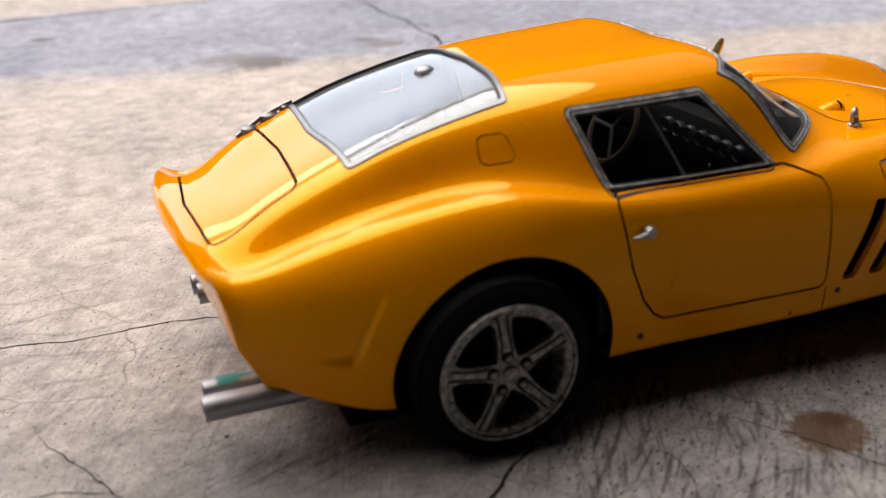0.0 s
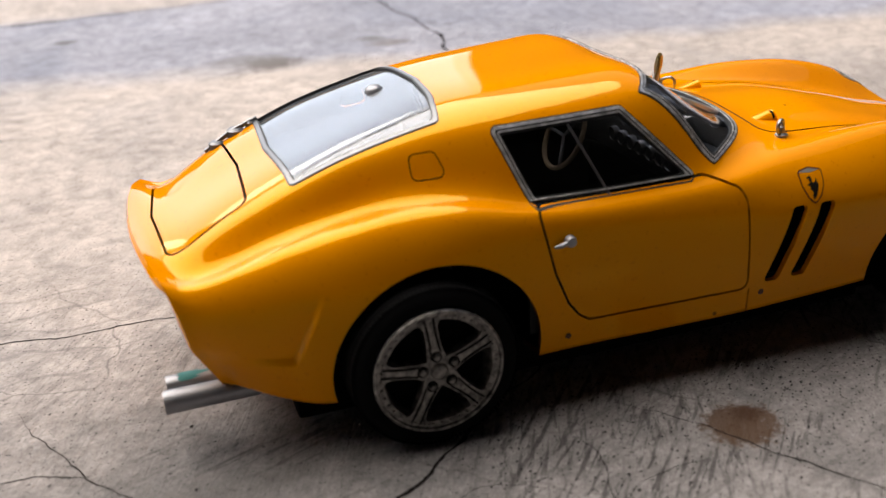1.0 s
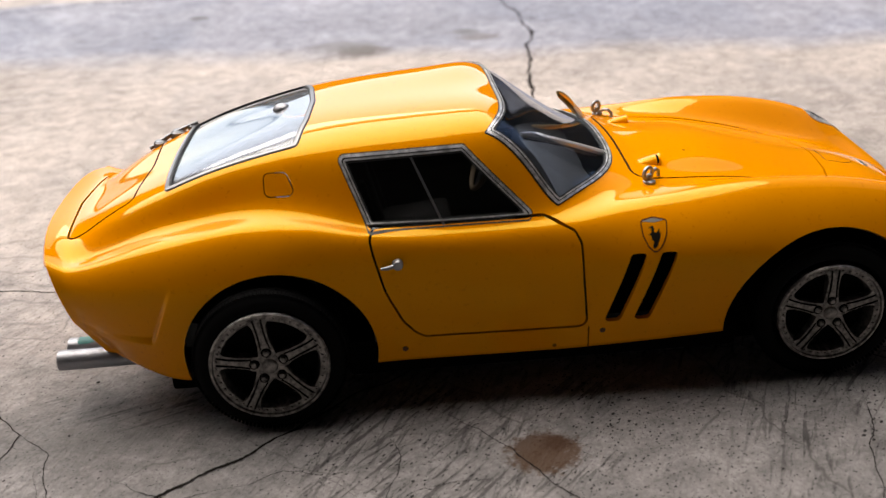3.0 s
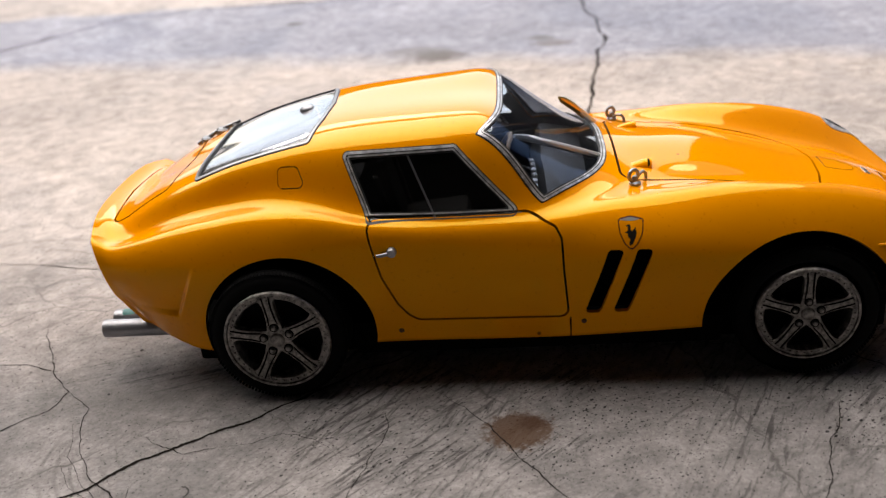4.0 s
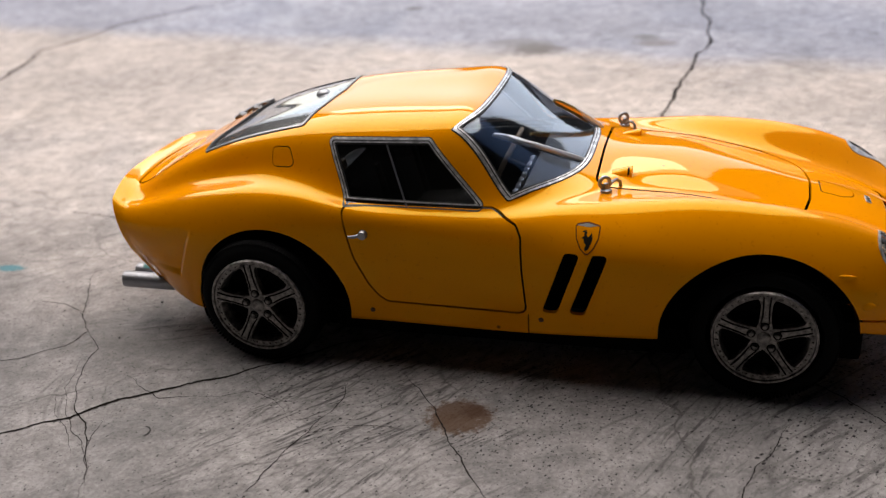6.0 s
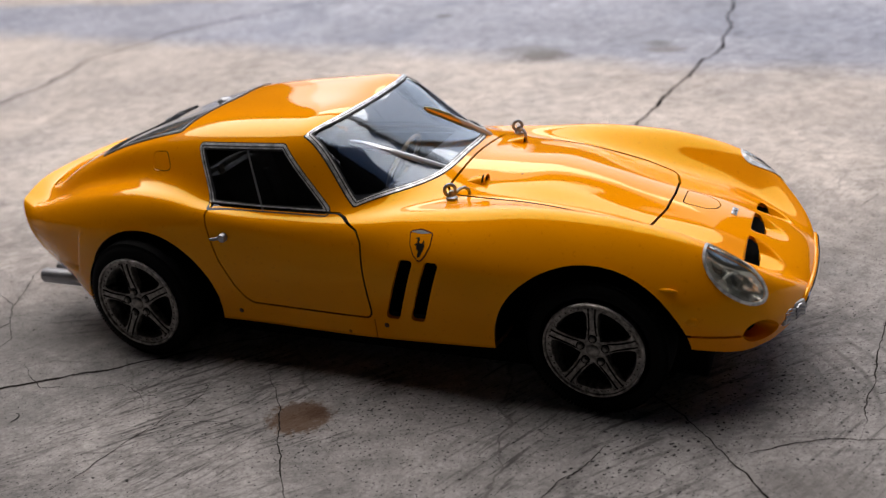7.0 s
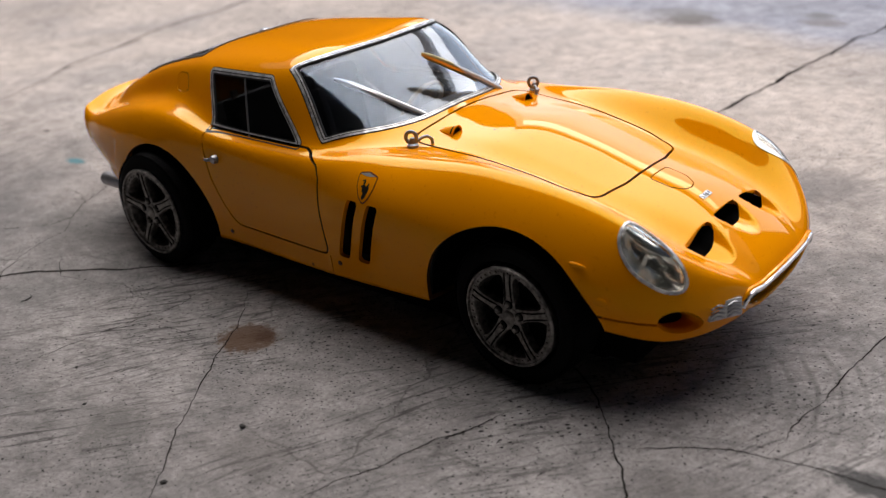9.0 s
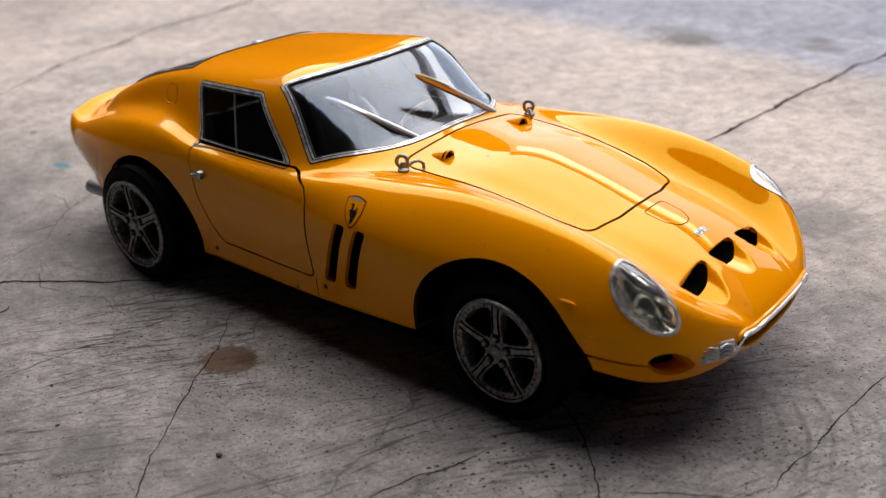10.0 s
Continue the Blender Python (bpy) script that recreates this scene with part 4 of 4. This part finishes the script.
def build_fittings(car, doors):
    for s in (-1, 1):
        y = flank_y(30.5, 39.4)
        bm = bmesh.new()
        lathe(bm, [(0.3, -1.5), (1.05, -1.4), (1.25, -0.9), (1.3, 0.4)], "y", (30.8, 0, 39.2), 18)
        if s > 0:
            bmesh.ops.transform(bm, verts=bm.verts, matrix=Matrix.Diagonal((1, -1, 1, 1)))
        bmesh.ops.translate(bm, verts=bm.verts, vec=Vector((0, s * (y + 0.0), 0)) * MM)
        part("door_handle", bm, steel, doors[s], "small silver push-button handle")
        bm = bmesh.new()
        tube(bm, [(30.3, s * (y + 0.9), 39.2), (28.4, s * (y + 1.2), 38.8), (27.0, s * (y + 1.1), 38.7)], [0.55, 0.5, 0.35], 8)
        part("handle_lever", bm, steel, doors[s])
        for x, z in ((31.2, 16.2), (77.9, 18.2)):
            bm = bmesh.new()
            yy = flank_y(x, z)
            lathe(bm, [(0.2, 0.25), (0.6, 0.2), (0.85, -0.3)], "y", (x, 0, z), 12)
            if s < 0:
                bmesh.ops.transform(bm, verts=bm.verts, matrix=Matrix.Diagonal((1, -1, 1, 1)))
            bmesh.ops.translate(bm, verts=bm.verts, vec=Vector((0, s * yy, 0)) * MM)
            part("sill_rivet", bm, groove, car)
        # bonnet pin: post, ring and hook
        x, y0 = 92.4, s * 28.0
        z = top_z(x, y0)
        bm = bmesh.new()
        lathe(bm, [(1.5, -0.5), (1.5, 0.5), (0.9, 0.9), (0.7, 2.2), (0.3, 2.4)], "z", (x, y0, z), 14)
        pin = part("hood_pin", bm, steel, car, "worn silver ring pin beside the hood")
        bm = bmesh.new()
        tube(bm, [(x - 0.4 + 1.4 * math.cos(w) * 0.85, y0 + 1.4 * math.cos(w) * 0.5, z + 2.4 + 1.45 * math.sin(w)) for w in np.linspace(0, 2 * math.pi, 18, endpoint=False)], 0.5, 7, closed=True)
        part("ring", bm, steel, pin)
        bm = bmesh.new()
        tube(bm, [(x + 0.4, y0 - s * 0.8, z + 1.0), (x + 1.4, y0 - s * 2.2, z + 2.0), (x + 2.4, y0 - s * 3.2, z + 2.2), (x + 3.2, y0 - s * 3.8, z + 1.4), (x + 3.3, y0 - s * 4.0, z + 0.2)], 0.45, 7)
        part("hook", bm, steel, pin)
        # small bonnet scoop, open to the front
        bm = bmesh.new()
        rows = []
        for i, u in enumerate(np.linspace(0, 1, 9)):
            xx = 92.6 + 5.4 * u
            h, w_ = 0.1 + 2.1 * u ** 0.8, 1.3 + 0.9 * u
            ring = []
            for k in range(11):
                a = math.pi * k / 10
                yy = s * 16.6 + w_ * math.cos(a)
                ring.append(bm.verts.new(Vector((xx, yy, top_z(xx, yy) - 0.15 + h * math.sin(a))) * MM))
            rows.append(ring)
        for a, b in zip(rows, rows[1:]):
            for k in range(10):
                bm.faces.new((a[k], a[k + 1], b[k + 1], b[k]))
        bmesh.ops.recalc_face_normals(bm, faces=bm.faces)
        out = bmesh.ops.solidify(bm, geom=bm.faces[:], thickness=0.25 * MM)
        scoop = part("hood_scoop", bm, paint, car, "small yellow scoop with a dark mouth")
        # dark plug put in as the shade inside the scoop
        bm = bmesh.new()
        z = top_z(97.6, s * 16.6)
        ring = [bm.verts.new(Vector((97.5, s * 16.6 + 2.0 * math.cos(math.pi * k / 10), z - 0.1 + 1.95 * math.sin(math.pi * k / 10))) * MM) for k in range(11)]
        ring2 = [bm.verts.new(v_.co + Vector((-0.5, 0, 0)) * MM) for v_ in ring]
        bm.faces.new(ring)
        bm.faces.new(ring2[::-1])
        for k in range(11):
            bm.faces.new((ring[k - 1], ring2[k - 1], ring2[k], ring[k]))
        part("scoop_shade", bm, liner, scoop)
    # wipers
    for base, tip in (((85.4, -12.5, 49.6), (62.0, -23.6, 60.6)), ((85.8, 19.0, 49.6), (75.1, -1.8, 63.9))):
        b, t = Vector(base), Vector(tip)
        d, up = t - b, Vector((0.45, 0, 0.9))
        bm = bmesh.new()
        tube(bm, [b + Vector((0.8, 0.6, -1.2)), b + Vector((0, 0, 0.6)), b + d * 0.3 + up * 0.9, b + d * 0.62 + up * 1.0], [1.2, 1.05, 0.9, 0.8], 8)
        wiper = part("wiper", bm, silver_paint, car, "thin silver wiper with a dull gold blade")
        bm = bmesh.new()
        tube(bm, [b + d * k + up * (0.2 + 2.2 * k * (1.0 - k)) for k in (0.36, 0.5, 0.65, 0.8, 0.92, 1.0)], [0.5, 0.9, 1.1, 1.0, 0.85, 0.5], 8)
        part("blade_holder", bm, bronze if base[1] > 0 else silver_paint, wiper)
        bm = bmesh.new()
        tube(bm, [b + d * k + up * (-0.55 + 1.3 * k * (1.0 - k)) + Vector((0.2, 0, 0)) for k in (0.30, 0.5, 0.7, 0.85, 0.96)], 0.32, 6)
        part("wiper_rubber", bm, black if base[1] < 0 else bronze, wiper)
    # near-black filler behind the louvres, standing in for the shade inside
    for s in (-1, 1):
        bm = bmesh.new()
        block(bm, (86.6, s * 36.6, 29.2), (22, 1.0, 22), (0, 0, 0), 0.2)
        part("vent_shade", bm, liner, car)


def build_cabin(car):
    for s in (-1, 1):
        bm = bmesh.new()
        block(bm, (36, s * 16.5, 22), (24, 22, 7), (0, -6, 0), 2.4)
        seat = part("seat", bm, leather, car, "black bucket seat")
        bm = bmesh.new()
        block(bm, (22, s * 16.5, 36), (6.5, 21, 30), (0, -14, 0), 2.6)
        part("backrest", bm, leather, seat)
        for k in (-1, 1):
            bm = bmesh.new()
            block(bm, (24.6, s * 16.5 + k * 9.4, 34), (5, 3.2, 24), (0, -14, 0), 1.2)
            part("bolster", bm, leather, seat)
    bm = bmesh.new()
    block(bm, (75, 0, 41), (13, 68, 10), (0, 12, 0), 2.5)
    dash = part("dashboard", bm, black, car, "black dashboard with a row of round dials")
    for k in range(7):
        bm = bmesh.new()
        lathe(bm, [(0.3, -0.5), (1.5, -0.5), (1.7, -0.9), (1.9, -0.6), (1.9, 0.6)], "x", (67.6, -21 + 4.6 * k, 43.0), 16)
        part("dial", bm, dark_trim, dash)
    bm = bmesh.new()
    c = Vector((58, 16.5, 41))
    ax, ay = Vector((0.45, 0, 0.9)), Vector((0, 1, 0))
    tube(bm, [c + (ax * math.cos(w) + ay * math.sin(w)) * 9.0 for w in np.linspace(0, 2 * math.pi, 32, endpoint=False)], 0.7, 8, closed=True)
    wheel_ = part("steering_wheel", bm, cream, car, "tan-rimmed three-spoke steering wheel")
    for k in range(3):
        w = 2 * math.pi * k / 3 + math.pi / 2
        bm = bmesh.new()
        tube(bm, [c, c + (ax * math.cos(w) + ay * math.sin(w)) * 9.0], 0.5, 6)
        part("wheel_spoke", bm, steel, wheel_)
    bm = bmesh.new()
    tube(bm, [c, c + Vector((12, 0, -5))], 0.9, 8)
    part("column", bm, black, wheel_)
    bm = bmesh.new()
    block(bm, (8, 0, 31), (4, 58, 30), (0, -18, 0), 1.0)
    part("rear_bulkhead", bm, leather, car)
    bm = bmesh.new()
    block(bm, (42, 0, 15.2), (74, 74, 1.6), (0, 0, 0), 0.4)
    part("cabin_floor", bm, liner, car)
    bm = bmesh.new()
    block(bm, (44, 0, 23), (40, 9, 14), (0, 0, 0), 2.0)
    part("tunnel", bm, leather, car)
    bm = bmesh.new()
    block(bm, (21, -24.5, 46), (1.2, 2.2, 14), (0, -10, 0), 0.4)
    part("belt", bm, cream, car, "pale tan belt strip")
    # inner panels added to stop light coming through the door gaps
    for s in (-1, 1):
        bm = bmesh.new()
        block(bm, (50, s * 37.6, 30), (52, 1.4, 28), (0, 0, 0), 0.5)
        part("gap_blocker", bm, leather, car)
    # chassis tray under the shell, hung low to keep light from the floor beneath
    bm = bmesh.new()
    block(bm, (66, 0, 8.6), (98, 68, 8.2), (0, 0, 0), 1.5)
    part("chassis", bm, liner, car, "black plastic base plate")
    # unseen blocks added to deepen the shade under the car
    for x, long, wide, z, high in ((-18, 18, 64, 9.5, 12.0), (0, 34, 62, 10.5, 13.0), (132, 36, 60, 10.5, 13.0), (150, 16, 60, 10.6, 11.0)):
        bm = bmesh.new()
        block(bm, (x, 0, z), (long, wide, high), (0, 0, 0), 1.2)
        part("shade_block", bm, liner, car)
    # linings added to black out the wheel arches
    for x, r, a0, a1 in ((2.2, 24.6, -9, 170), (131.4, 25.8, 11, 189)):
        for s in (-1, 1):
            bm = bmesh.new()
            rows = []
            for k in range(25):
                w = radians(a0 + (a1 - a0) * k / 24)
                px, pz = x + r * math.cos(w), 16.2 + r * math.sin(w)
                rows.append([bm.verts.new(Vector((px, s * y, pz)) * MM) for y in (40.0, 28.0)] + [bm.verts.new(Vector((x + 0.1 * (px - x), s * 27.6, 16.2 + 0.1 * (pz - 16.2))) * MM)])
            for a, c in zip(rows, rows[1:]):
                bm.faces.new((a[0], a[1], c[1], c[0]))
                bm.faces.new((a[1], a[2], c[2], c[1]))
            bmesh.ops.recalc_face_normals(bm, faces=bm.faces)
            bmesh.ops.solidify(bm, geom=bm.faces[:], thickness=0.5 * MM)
            part("arch_blackout", bm, liner, car, "black lining added to shut daylight out of the arch")
    for x in (0, 133):
        bm = bmesh.new()
        lathe(bm, [(1.4, -36), (1.4, 36)], "y", (x, 0, 18.1), 12)
        part("axle", bm, steel, car)


car = new("model_car")
# parked slightly askew, tail turned away from the viewer
car.matrix_basis = pose(0.1554, 0, 0, 0, 0, -1.55) @ pose(-0.155, 0, 0)
tagged(car, "yellow die-cast model sports coupe on concrete floor", "model car")
doors = build_body(car)
build_nose(car)
build_tail(car)
build_fittings(car, doors)
build_cabin(car)


# ---- wheels ----
def build_wheel(k_rim):
    """A wheel that faces -y, its axle along y, its outer face at y = 0. k_rim scales the rim."""
    wheel = new("wheel")
    bm = bmesh.new()
    lathe(bm, [(13.2, 13.0), (16.4, 13.4), (17.6, 12.2), (18.05, 10), (18.1, 7), (18.05, 4), (17.6, 2.2), (16.8, 1.2), (15.2, 0.7), (14.0, 0.8), (13.5, 1.4), (13.2, 4)], "y", (0, 0, 0), 96, True)
    tyre = part("tyre", bm, rubber, wheel, "black rubber tyre")
    for y in (2.3, 4.4, 6.6, 8.8, 10.8):
        bm = bmesh.new()
        for k in range(120):
            w = 2 * math.pi * (k + (y > 5) * 0.5) / 120
            block(bm, (17.76 * math.cos(w), y, 17.76 * math.sin(w)), (0.6, 1.6, 0.62 if 3 < y < 10 else 0.3), (0, 90 - math.degrees(w), 0))
        tagged(part("tread", bm, rubber, tyre), kind="stuff")
    bm = bmesh.new()
    lathe(bm, [(13.6, 0.8), (13.85, 0.2), (13.5, -0.25), (13.1, -0.2), (12.9, 0.4), (11.6, 0.5), (11.3, 0.9), (11.0, 3.5), (11.0, 9.0), (12.9, 9.0), (13.3, 4)], "y", (0, 0, 0), 96, True)
    rim = part("rim", bm, pewter, wheel, "scuffed silver rim")
    bm = bmesh.new()
    for k in range(40):
        w = 2 * math.pi * k / 40
        lathe(bm, [(0.12, -0.12), (0.3, -0.05), (0.36, 0.3)], "y", (12.2 * math.cos(w), 0.15, 12.2 * math.sin(w)), 6)
    tagged(part("rim_rivets", bm, pewter, rim), kind="stuff")
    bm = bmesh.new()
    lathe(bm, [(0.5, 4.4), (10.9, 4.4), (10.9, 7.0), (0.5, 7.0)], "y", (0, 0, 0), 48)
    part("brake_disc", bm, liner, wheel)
    for k in range(5):
        w = 2 * math.pi * k / 5 + math.pi / 2
        c, s = math.cos(w), math.sin(w)

        bm = bmesh.new()
        rows = []
        for r, half, y, crown in ((2.0, 2.3, 0.55, 0.10), (3.6, 2.0, 0.5, 0.16), (5.2, 1.62, 0.45, 0.24), (7.5, 1.5, 0.38, 0.28), (9.6, 1.52, 0.30, 0.24), (10.8, 1.85, 0.28, 0.16), (11.5, 2.55, 0.30, 0.08), (12.0, 3.3, 0.35, 0.0)):
            ring = []
            for e, dy in ((-half, 0.25), (-half * 0.93, 0.0), (-half * 0.3, -crown), (half * 0.3, -crown), (half * 0.93, 0.0), (half, 0.25), (half * 0.9, 2.4), (-half * 0.9, 2.4)):
                ring.append(bm.verts.new(Vector((r * c - e * s, y + dy, r * s + e * c)) * MM))
            rows.append(ring)
        for a, b in zip(rows, rows[1:]):
            for q in range(8):
                bm.faces.new((a[q], a[(q + 1) % 8], b[(q + 1) % 8], b[q]))
        bm.faces.new(rows[0][::-1])
        bm.faces.new(rows[-1])
        bmesh.ops.recalc_face_normals(bm, faces=bm.faces)
        spoke = part("spoke", bm, pewter, wheel, "dark-grooved silver spoke")
        # near-black strips drawn along the spoke's two grooves
        for off in (-1, 1):
            bm = bmesh.new()
            tube(bm, [(r * c - off * q * s, y, r * s + off * q * c) for r, q, y in ((4.4, 1.12, 0.32), (6.5, 0.86, 0.22), (9.0, 0.80, 0.14), (10.6, 0.86, 0.13), (12.2, 0.95, 0.2))], [0.18, 0.24, 0.26, 0.26, 0.2], 6)
            part("groove", bm, liner, spoke, "near-black line along the spoke's groove")
        bm = bmesh.new()
        lathe(bm, [(0.25, -0.65), (0.6, -0.5), (0.72, 0.0), (0.72, 1.0)], "y", (3.55 * c, 0.1, 3.55 * s), 12)
        nut = part("lug_nut", bm, pewter, wheel)
        bm = bmesh.new()
        lathe(bm, [(0.8, 0.1), (1.15, 0.05), (1.25, 0.5), (0.8, 0.5)], "y", (3.55 * c, 0.0, 3.55 * s), 14, True)
        part("nut_seat", bm, liner, nut)
    bm = bmesh.new()
    lathe(bm, [(0.2, -0.3), (1.3, -0.35), (1.75, -0.1), (1.9, 0.25), (2.9, 0.4), (3.1, 1.0), (3.0, 3.0)], "y", (0, 0, 0), 32)
    part("hub_cap", bm, pewter, wheel)
    for o in wheel.children_recursive:
        if o.name.split(".")[0] not in ("tyre", "tread"):
            for q in o.data.vertices:
                q.co.x, q.co.z = q.co.x * k_rim, q.co.z * k_rim
    return wheel


for k_rim, x, out, spin, steer in ((1.0, 0.0, 0.0485, -8, 0), (0.92, 0.1328, 0.0455, 0, -3.0)):
    wheel = build_wheel(k_rim)
    wheel.parent = car
    wheel.matrix_basis = pose(x, -out, 0.0181, 0, spin, steer)
    tagged(wheel, "black tyre on a scuffed silver five-spoke rim")
    copy_thing(wheel, pose(x, out, 0.0181, 0, spin + 28, 180 + steer))

# ---- setting ----
def rise(y):
    """The floor climbs gently away from the car."""
    return 0.042 * 25 * math.log1p(math.exp(min((min(y, 700) - 25) / 25, 40)))


def build_floor():
    ys = [-4000, -1500, -600, -300, *range(-260, 720, 12), 1000, 2500, 9000]
    xs = [-5000, -1500, -600, -300, 0, 300, 600, 1500, 5000]
    verts = [(x, y, rise(y)) for y in ys for x in xs]
    n = len(xs)
    faces = [(i * n + j, i * n + j + 1, (i + 1) * n + j + 1, (i + 1) * n + j) for i in range(len(ys) - 1) for j in range(n - 1)]
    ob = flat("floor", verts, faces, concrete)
    for p in ob.data.polygons:
        p.use_smooth = True
    return tagged(ob, "worn grey trowelled concrete floor with cracks", "floor", kind="structure")


floor = build_floor()
rnd = random.Random(5)


def crack(course, widest):
    """A jagged dark ribbon laid on the floor as the shade in a crack, along a course on the floor plan in millimetres,
    with its greatest width.
    """
    pts = [Vector((x, y)) for x, y in course]
    for _ in range(4):
        out = [pts[0]]
        for a, b in zip(pts, pts[1:]):
            d = b - a
            out += [(a + b) / 2 + Vector((-d.y, d.x)) * rnd.uniform(-0.07, 0.07), b]
        pts = out
    verts, faces = [], []
    n = len(pts)
    for i, p in enumerate(pts):
        d = (pts[min(i + 1, n - 1)] - pts[max(i - 1, 0)]).normalized()
        w = widest * 0.5 * (0.35 + 0.65 * abs(noise.noise(Vector((p.x * 0.05, p.y * 0.05, widest))) * 1.6)) * min(1.0, 4 * i / n + 0.15, 4 * (n - 1 - i) / n + 0.15)
        for k in (-1, 1):
            q = p + Vector((-d.y, d.x)) * k * w * rnd.uniform(0.6, 1.4)
            verts.append((q.x, q.y, rise(q.y) + 0.12))
        if i:
            faces.append((2 * i - 2, 2 * i - 1, 2 * i + 1, 2 * i))
    flat("crack", verts, faces, crack_dark, floor)


crack([(-75, -100), (-57, -88), (-42, -78), (-36, -71), (-28, -65), (-20, -60), (-12, -55), (-2, -47), (20, -30), (60, -10)], 1.8)
crack([(110, -10), (140, -30), (156, -44), (164, -54), (174, -67), (190, -90), (205, -120)], 0.6)
crack([(165, -54), (175, -48), (192, -41.5), (204, -39), (216, -39), (245, -45)], 0.45)
crack([(36, -42), (48, -55), (55, -66), (60.5, -76), (76, -101), (91, -120), (100, -140)], 0.55)
crack([(-85, 7), (-77, -12), (-63, -35), (-65, -44), (-74, -52), (-95, -60)], 0.5)
crack([(-63, -35), (-54, -44), (-51, -58), (-44, -73), (-31, -88), (-20, -110)], 0.4)
crack([(122, 520), (122, 407), (126, 336), (118, 275), (110, 220), (103, 180), (98, 150), (80, 90)], 2.4)
crack([(-235, 20), (-250, 70), (-268, 130), (-276, 212), (-289, 282), (-270, 345), (-236, 395), (-200, 438), (-154, 448), (-72, 449), (-24, 456), (46, 459), (122, 470)], 3.2)
crack([(-140, 55), (-111, 50), (-90, 44), (-77, 41), (-52, 41), (-20, 35)], 0.6)
crack([(-95, -19), (-82, -19), (-70, -24)], 0.4)
crack([(138, -55), (134, -66), (128, -78), (121, -94), (118, -110)], 0.4)
crack([(192, -42), (194, -24), (197, -1), (200, 18), (214, 50)], 0.4)
crack([(-33, -75), (-30, -90), (-22, -104)], 0.3)
crack([(-56, -48), (-53.5, -57), (-52, -65), (-44, -77), (-32, -88.5), (-24, -97)], 0.24)
crack([(-54.6, -63), (-51, -71), (-47, -77.3), (-40.8, -82), (-33, -92)], 0.2)
crack([(25.5, -50), (26.3, -62.9), (23, -74.8), (18.2, -90.8), (12, -108)], 0.35)
crack([(23.8, -75.3), (28.9, -71.5), (38.5, -69.5), (50, -70)], 0.28)
crack([(-38.6, -55.4), (-30, -62), (-22.8, -66.2), (-11.7, -63.6), (0.7, -59.5), (8.7, -62.3), (17.7, -72.3)], 0.25)


def slab(name, centre, size, label):
    bm = bmesh.new()
    block(bm, centre, size)
    ob = part(name, bm, plaster, None)
    return tagged(ob, label, name.split("_")[0], kind="structure")


# unseen slabs added to hold back fill light and frame the panel lamps
slab("wall_south", (0, -1260, 330), (4120, 120, 780), "unseen dark wall added behind the viewer to block light")
slab("wall_west", (-2060, 275, 700), (120, 2950, 1520), "unseen dark side wall added to block light")
slab("wall_east", (2060, 275, 700), (120, 2950, 1520), "unseen dark side wall added to block light")
slab("ceiling", (0, -640, 780), (4000, 1120, 120), "unseen low slab added to shade the near side")
slab("wall_north", (-1500, 1720, 640), (1000, 120, 1400), "unseen dark wall added beside the panel lamp")
slab("wall_north", (1310, 1720, 640), (1380, 120, 1400), "unseen dark wall added beside the panel lamp")
slab("wall_north", (136, 1720, 160), (964, 120, 440), "unseen dark wall added under the panel lamp")
slab("threshold", (-673, 1720, 0), (650, 120, 120), "unseen step added below the low panel lamp")
slab("lintel", (-190, 1720, 1400), (1616, 120, 120), "unseen beam added over the panel lamp")


# ---- grit on the floor ----
def pebble(x, y, r, seed):
    bm = bmesh.new()
    bmesh.ops.create_icosphere(bm, subdivisions=2, radius=1.0)
    for q in bm.verts:
        k = 1 + 0.45 * noise.noise(q.co * 1.7 + Vector((seed, 3.1, 0)))
        q.co = Vector((q.co.x * 1.25, q.co.y * 0.85, q.co.z * 0.6)) * k * r * MM
    bmesh.ops.rotate(bm, verts=bm.verts, cent=(0, 0, 0), matrix=Matrix.Rotation(seed * 1.3, 3, "Z"))
    bmesh.ops.translate(bm, verts=bm.verts, vec=Vector((x, y, rise(y) + r * 0.35)) * MM)
    stone = part("pebble", bm, grit, None)
    tagged(stone, "small dark grit stone on the concrete floor", "pebble", group="grit on the floor")


for seed, (x, y, r) in enumerate(((89.0, -91.9, 0.75), (47.7, -106.0, 0.45), (30.6, -96.6, 0.45), (89.5, -115.0, 0.7), (-51.0, -37.3, 0.35), (-49.0, -14.2, 0.4))):
    pebble(x, y, r, seed)
bm = bmesh.new()
tube(bm, [(-19.6, -78.9, rise(-79) + 0.2), (-18.4, -79.2, 0.25), (-17.6, -80.2, 0.3), (-17.5, -81.6, 0.25), (-18.1, -82.9, 0.2)], [0.1, 0.16, 0.17, 0.15, 0.08], 6)
tagged(part("fibre", bm, grit, None), "short curled dark fibre on the concrete floor", "fibre")
